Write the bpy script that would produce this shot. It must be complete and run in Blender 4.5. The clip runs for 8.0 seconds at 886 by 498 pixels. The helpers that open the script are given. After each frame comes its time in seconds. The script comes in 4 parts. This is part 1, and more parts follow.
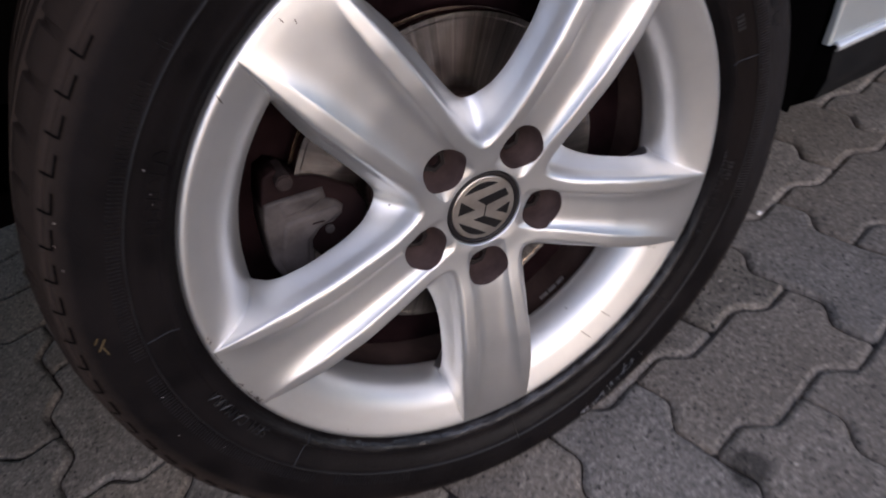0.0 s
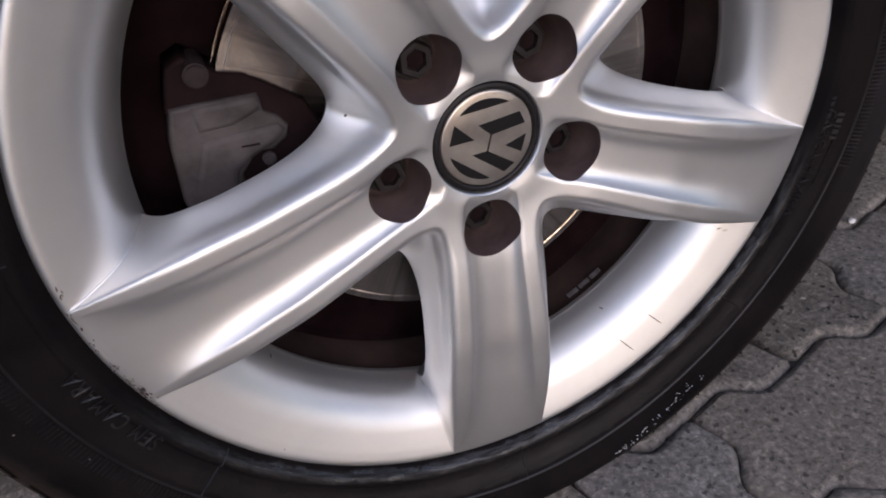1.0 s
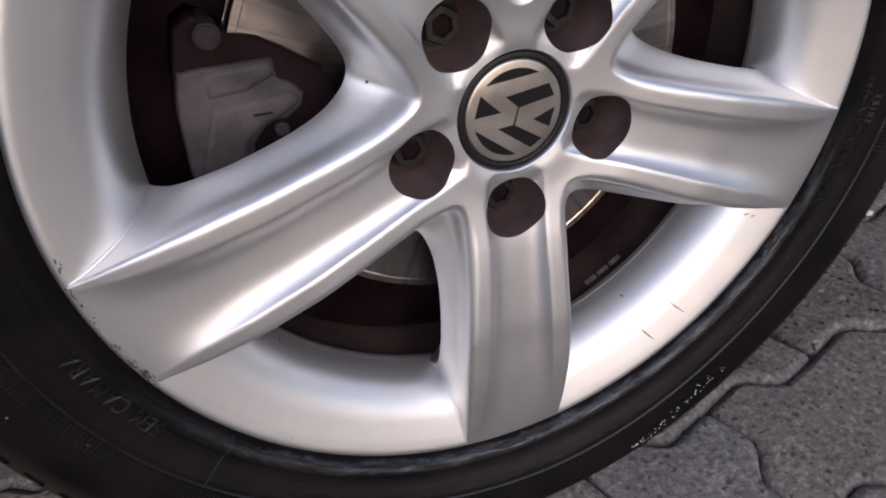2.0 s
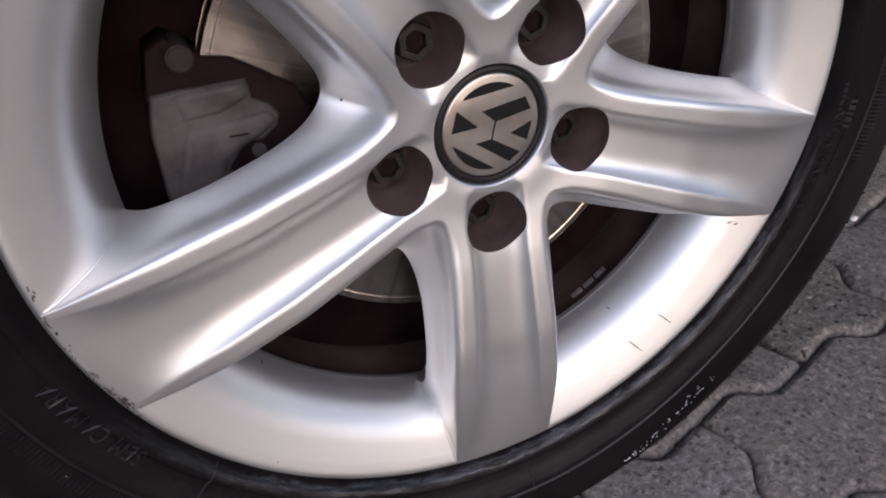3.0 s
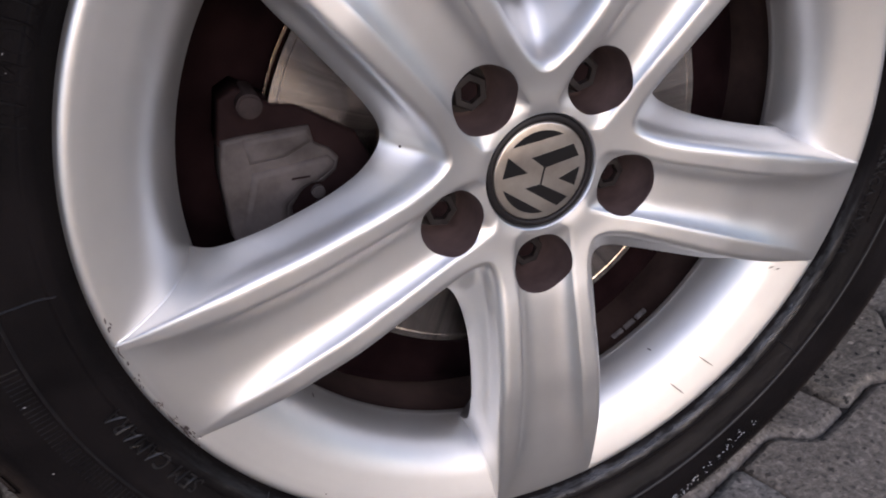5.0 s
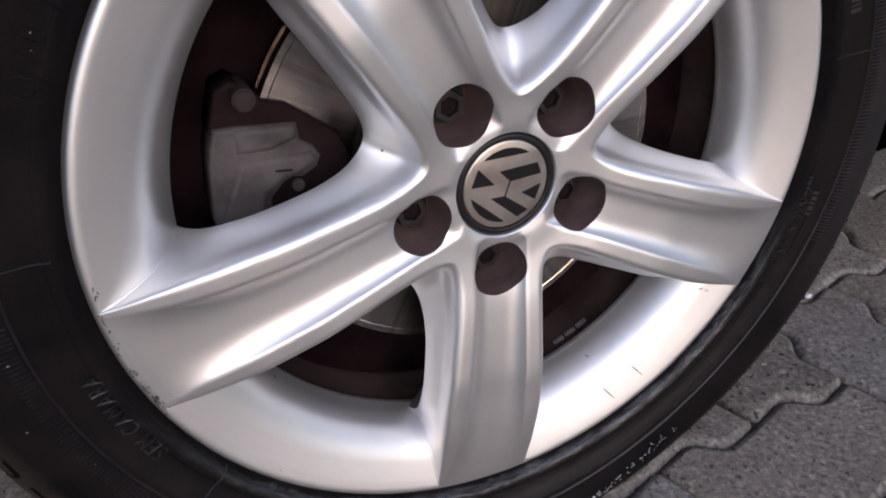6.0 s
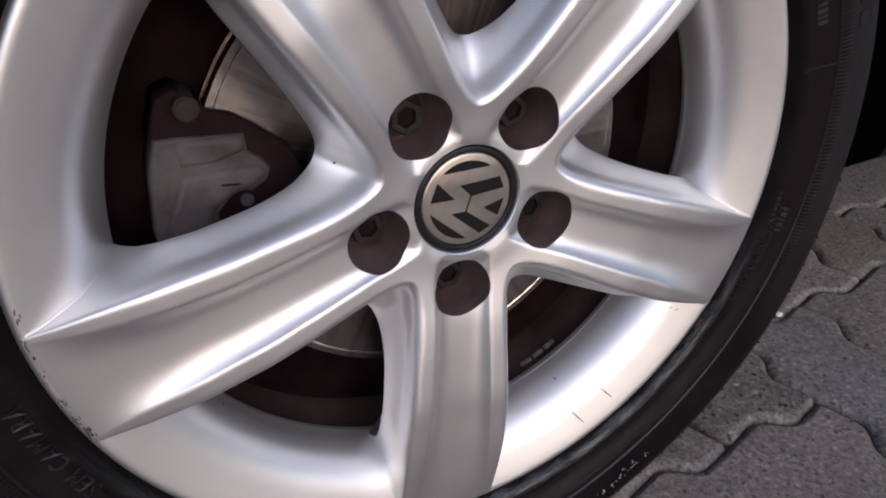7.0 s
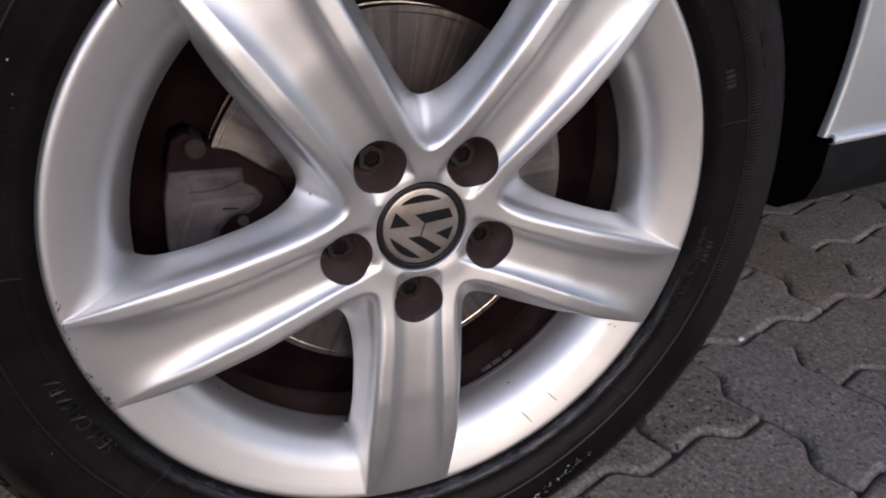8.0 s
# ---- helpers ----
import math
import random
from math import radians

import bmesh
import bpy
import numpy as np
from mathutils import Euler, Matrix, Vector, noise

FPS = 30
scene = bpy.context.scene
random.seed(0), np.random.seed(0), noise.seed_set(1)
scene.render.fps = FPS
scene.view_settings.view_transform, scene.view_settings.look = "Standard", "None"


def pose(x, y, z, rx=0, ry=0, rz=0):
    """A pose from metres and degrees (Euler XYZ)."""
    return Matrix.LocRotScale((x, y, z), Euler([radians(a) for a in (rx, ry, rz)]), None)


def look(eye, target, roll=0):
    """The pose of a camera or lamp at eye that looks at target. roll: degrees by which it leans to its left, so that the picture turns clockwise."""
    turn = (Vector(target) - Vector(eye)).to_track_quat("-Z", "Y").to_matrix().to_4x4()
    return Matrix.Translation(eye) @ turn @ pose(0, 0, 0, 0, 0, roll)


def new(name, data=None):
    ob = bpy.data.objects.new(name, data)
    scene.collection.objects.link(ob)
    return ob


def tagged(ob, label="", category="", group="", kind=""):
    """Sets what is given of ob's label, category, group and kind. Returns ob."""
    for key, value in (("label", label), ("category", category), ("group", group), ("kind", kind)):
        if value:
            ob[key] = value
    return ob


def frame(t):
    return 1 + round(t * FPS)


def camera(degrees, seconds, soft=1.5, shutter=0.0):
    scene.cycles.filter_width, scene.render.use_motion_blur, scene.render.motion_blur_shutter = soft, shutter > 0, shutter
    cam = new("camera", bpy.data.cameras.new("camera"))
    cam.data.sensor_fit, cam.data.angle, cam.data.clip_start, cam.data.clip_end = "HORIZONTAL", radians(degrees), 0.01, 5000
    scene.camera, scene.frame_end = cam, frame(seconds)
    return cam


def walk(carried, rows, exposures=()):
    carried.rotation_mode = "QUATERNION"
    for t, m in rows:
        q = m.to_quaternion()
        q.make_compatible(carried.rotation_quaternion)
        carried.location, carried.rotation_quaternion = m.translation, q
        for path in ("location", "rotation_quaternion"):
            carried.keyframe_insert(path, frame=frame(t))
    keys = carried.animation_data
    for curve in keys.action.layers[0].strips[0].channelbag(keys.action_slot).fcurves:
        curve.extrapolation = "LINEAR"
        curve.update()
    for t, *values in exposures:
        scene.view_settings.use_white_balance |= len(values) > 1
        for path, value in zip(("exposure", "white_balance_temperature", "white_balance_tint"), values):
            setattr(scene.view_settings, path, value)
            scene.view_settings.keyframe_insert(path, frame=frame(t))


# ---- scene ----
cam = camera(63.64, 8.0, soft=1.9, shutter=0.3)
# seconds, x, y, z, then the Euler angles of the camera in degrees
ROWS = [
    (0.0, -0.1862, -0.4111, 0.6419, 50.31, 9.59, -27.24),
    (0.2, -0.1591, -0.3965, 0.5755, 53.97, 9.92, -23.42),
    (0.5, -0.1480, -0.3584, 0.5197, 53.70, 9.22, -20.05),
    (0.7, -0.1499, -0.3356, 0.4989, 54.02, 9.28, -21.57),
    (1.0, -0.1334, -0.3266, 0.4867, 54.63, 9.09, -22.67),
    (1.2, -0.1334, -0.3156, 0.4765, 55.09, 9.31, -22.68),
    (2.3, -0.1479, -0.3049, 0.4650, 53.94, 7.63, -22.70),
    (2.5, -0.1479, -0.3027, 0.4600, 54.47, 7.84, -23.01),
    (3.0, -0.1394, -0.3086, 0.4663, 55.49, 9.11, -24.10),
    (3.5, -0.1275, -0.3122, 0.4660, 56.57, 10.52, -24.25),
    (4.0, -0.1280, -0.3020, 0.4605, 55.79, 10.72, -23.07),
    (4.5, -0.1273, -0.3019, 0.4723, 57.49, 13.54, -23.29),
    (4.7, -0.1373, -0.3066, 0.4758, 58.45, 12.35, -21.96),
    (5.8, -0.1726, -0.3287, 0.4875, 58.71, 3.18, -23.72),
    (6.0, -0.1775, -0.3347, 0.4943, 58.86, 2.99, -23.58),
    (6.5, -0.1747, -0.3399, 0.4978, 59.45, 2.29, -24.27),
    (7.0, -0.1626, -0.3225, 0.4815, 60.47, 2.16, -25.44),
    (7.2, -0.1622, -0.3313, 0.4827, 61.14, 2.52, -24.69),
    (7.5, -0.1534, -0.3551, 0.4910, 61.60, 1.06, -22.54),
    (7.7, -0.1555, -0.3813, 0.5026, 61.89, 0.88, -22.07),
    (8.0, -0.1489, -0.4139, 0.5206, 62.34, 1.70, -22.38),
]
EXPOSURES = [(0.0, 0.02, 6100, 23), (0.5, -0.03, 6100, 23), (1.0, -0.08, 6100, 23), (1.2, -0.06, 6100, 23), (2.5, 0.05, 6100, 23), (3.5, 0.10, 6100, 23), (4.5, 0.12, 6100, 23), (6.0, 0.17, 6100, 23), (6.5, 0.12, 6100, 23), (7.0, -0.02, 6100, 23), (7.5, -0.09, 6100, 23), (8.0, -0.12, 6100, 23)]
walk(cam, [(t, pose(x, y, z, rx, ry, rz)) for t, x, y, z, rx, ry, rz in ROWS], EXPOSURES)

# ---- light ----
world = bpy.data.worlds.new("sky")
scene.world = world
world.use_nodes = True
wn = world.node_tree.nodes
sky = wn.new("ShaderNodeTexSky")
sky.sky_type, sky.sun_disc = "NISHITA", False
SUN_UP, SUN_TURN = 20.0, 180.0      # elevation; compass turn from +y, clockwise
sky.sun_elevation, sky.sun_rotation = radians(SUN_UP), radians(SUN_TURN)
sky.dust_density, sky.air_density = 0.8, 1.0
wn["Background"].inputs["Strength"].default_value = 0.16
world.node_tree.links.new(sky.outputs["Color"], wn["Background"].inputs["Color"])
sun = new("sun", bpy.data.lights.new("sun", "SUN"))
sun.data.energy, sun.data.angle, sun.data.color = 1.88, radians(78), (1.0, 0.985, 0.965)
sx, sy = math.sin(radians(SUN_TURN)), math.cos(radians(SUN_TURN))
sun.matrix_world = look((sx * 5, sy * 5, 5 * math.tan(radians(SUN_UP))), (0, 0, 0))


# ---- materials ----
def material(name, color, rough=0.5, metal=0.0, coat=0.0):
    m = bpy.data.materials.new(name)
    m.use_nodes = True
    b = m.node_tree.nodes["Principled BSDF"]
    b.inputs["Base Color"].default_value = (*color, 1)
    b.inputs["Roughness"].default_value = rough
    b.inputs["Metallic"].default_value = metal
    b.inputs["Coat Weight"].default_value = coat
    b.inputs["Coat Roughness"].default_value = 0.16
    return m


def node(m, kind, **values):
    n = m.node_tree.nodes.new(kind)
    for key, value in values.items():
        n.inputs[key.replace("_", " ")].default_value = value
    return n


def join(m, a, out, b, inp):
    m.node_tree.links.new(a.outputs[out], b.inputs[inp])


def coords(m):
    return m.node_tree.nodes.new("ShaderNodeTexCoord")


def ramp(m, stops):
    n = m.node_tree.nodes.new("ShaderNodeValToRGB")
    el = n.color_ramp.elements
    while len(el) < len(stops):
        el.new(0.5)
    for e, (p, c) in zip(el, stops):
        e.position = p
        e.color = (*c, 1) if isinstance(c, tuple) else (c, c, c, 1)
    return n


def vary(m, scale, color_a, color_b, rough_a, rough_b, bump=0.0, bump_scale=None, distance=0.0005, detail=6, lo=0.35, hi=0.65):
    """Noise in colour and roughness, with fine relief."""
    b = m.node_tree.nodes["Principled BSDF"]
    tc = coords(m)
    n = node(m, "ShaderNodeTexNoise", Scale=scale, Detail=detail, Roughness=0.6)
    join(m, tc, "Object", n, "Vector")
    c = ramp(m, [(lo, color_a), (hi, color_b)])
    join(m, n, "Fac", c, "Fac")
    join(m, c, "Color", b, "Base Color")
    r = node(m, "ShaderNodeMapRange", From_Min=lo, From_Max=hi, To_Min=rough_a, To_Max=rough_b)
    join(m, n, "Fac", r, "Value")
    join(m, r, "Result", b, "Roughness")
    if bump:
        n2 = node(m, "ShaderNodeTexNoise", Scale=bump_scale or scale * 8, Detail=4)
        join(m, tc, "Object", n2, "Vector")
        bp = node(m, "ShaderNodeBump", Strength=bump, Distance=distance)
        join(m, n2, "Fac", bp, "Height")
        join(m, bp, "Normal", b, "Normal")
    return m


def dull(m, amount):
    m.node_tree.nodes["Principled BSDF"].inputs["Specular IOR Level"].default_value = amount
    return m


def ring_radius(m):
    """Distance from the wheel's axle in the object's own space."""
    tc = coords(m)
    flat = node(m, "ShaderNodeVectorMath")
    flat.operation = "MULTIPLY"
    flat.inputs[1].default_value = (1, 0, 1)
    join(m, tc, "Object", flat, 0)
    far = node(m, "ShaderNodeVectorMath")
    far.operation = "LENGTH"
    join(m, flat, "Vector", far, 0)
    return tc, far


def rubber_material(name):
    """Black rubber: dull and dusty outside, coloured lighter to the upper right as if lit, dressed and shiny in an
    uneven band beside the rim.
    """
    m = vary(material(name, (0.01, 0.01, 0.01), 0.5), 22, (0.0040, 0.0033, 0.0035), (0.0088, 0.0070, 0.0070), 0.5, 0.75)
    b = m.node_tree.nodes["Principled BSDF"]
    tc, far = ring_radius(m)
    uneven = node(m, "ShaderNodeTexNoise", Scale=55, Detail=8, Roughness=0.78)
    join(m, tc, "Object", uneven, "Vector")
    shift = node(m, "ShaderNodeMath")
    shift.operation = "MULTIPLY_ADD"
    join(m, uneven, "Fac", shift, 0)
    shift.inputs[1].default_value = 0.010
    join(m, far, "Value", shift, 2)
    low = node(m, "ShaderNodeMapRange", From_Min=-0.06, From_Max=-0.16)
    height = m.node_tree.nodes.new("ShaderNodeSeparateXYZ")
    join(m, tc, "Object", height, "Vector")
    join(m, height, "Z", low, "Value")

    def ring_mask(r0, r1, r2, r3):
        """One between two radii, fading at both sides, on the tyre's lower part."""
        rise = node(m, "ShaderNodeMapRange", From_Min=r0, From_Max=r1)
        fall = node(m, "ShaderNodeMapRange", From_Min=r2, From_Max=r3, To_Min=1.0, To_Max=0.0)
        out = low
        for edge in (rise, fall):
            join(m, shift, "Value", edge, "Value")
            mult = node(m, "ShaderNodeMath")
            mult.operation = "MULTIPLY"
            join(m, out, 0, mult, 0)
            join(m, edge, "Result", mult, 1)
            out = mult
        return out

    wet, satin = ring_mask(0.2392, 0.2404, 0.2440, 0.2462), ring_mask(0.2455, 0.2475, 0.2645, 0.2660)
    turned = node(m, "ShaderNodeMath")
    turned.operation = "ARCTAN2"
    join(m, height, "Z", turned, 0)
    join(m, height, "X", turned, 1)
    along = m.node_tree.nodes.new("ShaderNodeCombineXYZ")
    for source, out, size, inp in ((turned, "Value", 9.0, "X"), (far, "Value", 420.0, "Y")):
        scaled = node(m, "ShaderNodeMath")
        scaled.operation = "MULTIPLY"
        join(m, source, out, scaled, 0)
        scaled.inputs[1].default_value = size
        join(m, scaled, "Value", along, inp)
    blots = node(m, "ShaderNodeTexNoise", Scale=1.0, Detail=7, Roughness=0.72)
    join(m, along, "Vector", blots, "Vector")
    patchy = node(m, "ShaderNodeMapRange", From_Min=0.40, From_Max=0.60, To_Min=0.15)
    join(m, blots, "Fac", patchy, "Value")
    broken = node(m, "ShaderNodeMath")
    broken.operation = "MULTIPLY"
    join(m, wet, "Value", broken, 0)
    join(m, patchy, "Result", broken, 1)
    wet = broken
    for mask, spec, shine in ((satin, 0.16, 0.38), (wet, 0.75, 0.15)):
        for name, value, plain in (("Specular IOR Level", spec, 0.05), ("Roughness", shine, 0.6)):
            mix = m.node_tree.nodes.new("ShaderNodeMix")
            mix.inputs[2].default_value, mix.inputs[3].default_value = plain, value
            if b.inputs[name].is_linked:
                m.node_tree.links.new(b.inputs[name].links[0].from_socket, mix.inputs[2])
            join(m, mask, "Value", mix, 0)
            join(m, mix, 0, b, name)
    dusty = node(m, "ShaderNodeMapRange", From_Min=0.296, From_Max=0.310)
    join(m, shift, "Value", dusty, "Value")
    cover = m.node_tree.nodes.new("ShaderNodeMix")
    cover.data_type = "RGBA"
    paint = b.inputs["Base Color"].links[0].from_socket
    m.node_tree.links.new(paint, cover.inputs[6])
    cover.inputs[7].default_value = (0.028, 0.0205, 0.0170, 1)
    join(m, dusty, "Result", cover, 0)
    # light on the upper right side, put into the base colour as paler bands
    face = node(m, "ShaderNodeVectorMath")
    face.operation = "DOT_PRODUCT"
    face.inputs[1].default_value = (0.9, 0.0, 0.44)
    join(m, tc, "Object", face, 0)
    front = node(m, "ShaderNodeMapRange", From_Min=0.13, From_Max=0.24)
    join(m, face, "Value", front, "Value")
    mottle = node(m, "ShaderNodeMapRange", From_Min=0.36, From_Max=0.62, To_Min=0.35)
    join(m, blots, "Fac", mottle, "Value")
    last = cover
    for r0, r1, dust in ((0.2462, 0.2478, (0.0105, 0.0076, 0.0066, 1)), (0.2738, 0.2775, (0.0205, 0.0190, 0.0194, 1))):
        band = node(m, "ShaderNodeMapRange", From_Min=r0, From_Max=r1)
        join(m, shift, "Value", band, "Value")
        out = band
        for other in (front, mottle):
            mult = node(m, "ShaderNodeMath")
            mult.operation = "MULTIPLY"
            join(m, out, 0, mult, 0)
            join(m, other, 0, mult, 1)
            out = mult
        coat = m.node_tree.nodes.new("ShaderNodeMix")
        coat.data_type = "RGBA"
        join(m, last, 2, coat, 6)
        coat.inputs[7].default_value = dust
        join(m, out, 0, coat, 0)
        last = coat
    join(m, last, 2, b, "Base Color")
    lump = node(m, "ShaderNodeTexNoise", Scale=120, Detail=6, Roughness=0.75)
    join(m, tc, "Object", lump, "Vector")
    bp = node(m, "ShaderNodeBump", Strength=0.6, Distance=0.0016)
    join(m, lump, "Fac", bp, "Height")
    join(m, bp, "Normal", b, "Normal")
    return m


def disc_material(name):
    """Steel turned in fine rings, so that its shine spreads across them; radial streaks of shine are also painted in.
    """
    m = vary(material(name, (0.3, 0.25, 0.2), 0.25, 1.0), 24, (0.32, 0.28, 0.255), (0.46, 0.41, 0.37), 0.17, 0.22)
    b = m.node_tree.nodes["Principled BSDF"]
    tc, far = ring_radius(m)
    rings = node(m, "ShaderNodeTexNoise", Scale=700, Detail=3, Roughness=0.8)
    rings.noise_dimensions = "1D"
    join(m, far, "Value", rings, "W")
    spot = m.node_tree.nodes.new("ShaderNodeSeparateXYZ")
    join(m, tc, "Object", spot, "Vector")
    turned = node(m, "ShaderNodeMath")
    turned.operation = "ARCTAN2"
    join(m, spot, "Z", turned, 0)
    join(m, spot, "X", turned, 1)
    # radial reflection streaks, painted by varying the base colour round the axle
    shine_streaks = node(m, "ShaderNodeTexNoise", Scale=22, Detail=6, Roughness=0.75)
    shine_streaks.noise_dimensions = "1D"
    join(m, turned, "Value", shine_streaks, "W")
    light = node(m, "ShaderNodeMapRange", From_Min=0.3, From_Max=0.7, To_Min=0.65, To_Max=1.45)
    join(m, shine_streaks, "Fac", light, "Value")
    tone = node(m, "ShaderNodeHueSaturation")
    m.node_tree.links.new(b.inputs["Base Color"].links[0].from_socket, tone.inputs["Color"])
    join(m, light, "Result", tone, "Value")
    join(m, tone, "Color", b, "Base Color")
    bp = node(m, "ShaderNodeBump", Strength=0.12, Distance=0.0003)
    join(m, rings, "Fac", bp, "Height")
    join(m, bp, "Normal", b, "Normal")
    around = m.node_tree.nodes.new("ShaderNodeTangent")
    around.direction_type, around.axis = "RADIAL", "Y"
    join(m, around, "Tangent", b, "Tangent")
    b.inputs["Anisotropic"].default_value = 0.92
    return m


SILVER = vary(material("silver_wheel_paint", (0.6, 0.59, 0.58), 0.4, 0.98, 0.03), 14, (0.640, 0.630, 0.614), (0.700, 0.692, 0.678), 0.48, 0.42, 0.04, 2500, 0.0002)
RELIEF = dull(vary(material("dark_rubber_relief", (0.01, 0.01, 0.01), 0.5), 60, (0.005, 0.0045, 0.005), (0.011, 0.0095, 0.0095), 0.32, 0.45), 0.3)
RUBBER = rubber_material("tyre_rubber")
LETTER = vary(material("worn_rubber_relief", (0.05, 0.05, 0.05), 0.4), 60, (0.0045, 0.004, 0.0043), (0.011, 0.0098, 0.0098), 0.3, 0.5)
# lighter copy of the rib rubber, light coloured in for the right side
RIBBED = vary(material("lit_rubber_ribs", (0.03, 0.03, 0.03), 0.5), 60, (0.010, 0.009, 0.0092), (0.036, 0.033, 0.033), 0.35, 0.55)
BARREL = dull(vary(material("dusty_inner_rim", (0.08, 0.07, 0.065), 0.6, 0.2), 18, (0.038, 0.023, 0.020), (0.105, 0.066, 0.056), 0.55, 0.75), 0.2)
# dust brown, darkened further to hold the shade deep in the wells
SLEEVE = dull(vary(material("dusty_shaded_well", (0.1, 0.08, 0.08), 0.6, 0.1), 40, (0.055, 0.036, 0.033), (0.105, 0.070, 0.064), 0.5, 0.7), 0.25)
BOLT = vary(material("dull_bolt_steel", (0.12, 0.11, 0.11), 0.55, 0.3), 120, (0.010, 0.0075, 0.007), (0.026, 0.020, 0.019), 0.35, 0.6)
CAPBLACK = dull(material("satin_black_plastic", (0.010, 0.008, 0.008), 0.45), 0.25)
CAPSILVER = vary(material("brushed_cap_silver", (0.55, 0.52, 0.47), 0.3, 0.9), 60, (0.46, 0.40, 0.34), (0.60, 0.55, 0.48), 0.28, 0.36)
CAPDARK = dull(material("dark_cap_inlay", (0.008, 0.007, 0.007), 0.4), 0.25)
DISC = disc_material("worn_brake_steel")
CAST = dull(vary(material("dusty_cast_caliper", (0.2, 0.19, 0.18), 0.65, 0.15), 35, (0.032, 0.027, 0.026), (0.085, 0.073, 0.070), 0.55, 0.75, 0.25, 300, 0.0006), 0.25)
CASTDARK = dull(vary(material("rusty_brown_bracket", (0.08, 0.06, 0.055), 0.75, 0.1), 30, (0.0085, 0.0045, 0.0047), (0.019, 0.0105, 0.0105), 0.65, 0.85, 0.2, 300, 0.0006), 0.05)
PIN = dull(vary(material("brown_pin_steel", (0.03, 0.022, 0.02), 0.7, 0.1), 60, (0.016, 0.011, 0.0105), (0.036, 0.026, 0.025), 0.6, 0.8), 0.15)
LEAD = vary(material("dull_weight_metal", (0.3, 0.28, 0.27), 0.5, 0.6), 150, (0.25, 0.22, 0.21), (0.5, 0.46, 0.44), 0.45, 0.6)
PAINT = vary(material("silver_body_paint", (0.55, 0.57, 0.57), 0.3, 0.6, 0.6), 5, (0.46, 0.49, 0.48), (0.52, 0.55, 0.54), 0.28, 0.34)
TRIM = vary(material("bright_trim_metal", (0.85, 0.85, 0.85), 0.3, 0.7), 80, (0.8, 0.8, 0.79), (0.9, 0.9, 0.9), 0.28, 0.4)
PLASTIC = dull(vary(material("black_sill_plastic", (0.02, 0.02, 0.022), 0.5), 30, (0.005, 0.005, 0.0055), (0.010, 0.0095, 0.0095), 0.6, 0.75), 0.15)
LINER = dull(material("black_arch_liner", (0.004, 0.0034, 0.0034), 0.9), 0.0)
# brown-black that carries the shade of the wheel's interior
SHIELD = dull(vary(material("shade_brown_shield", (0.02, 0.011, 0.011), 0.85), 25, (0.0062, 0.0032, 0.0037), (0.0155, 0.0082, 0.0088), 0.8, 0.9), 0.0)
SCUFF = material("dark_kerb_scuff", (0.10, 0.08, 0.072), 0.8)
PEBBLE = material("white_pebble", (0.75, 0.73, 0.7), 0.6)


STAIN = (0.163, -0.149, 0.0)      # an old oil spot on one paver


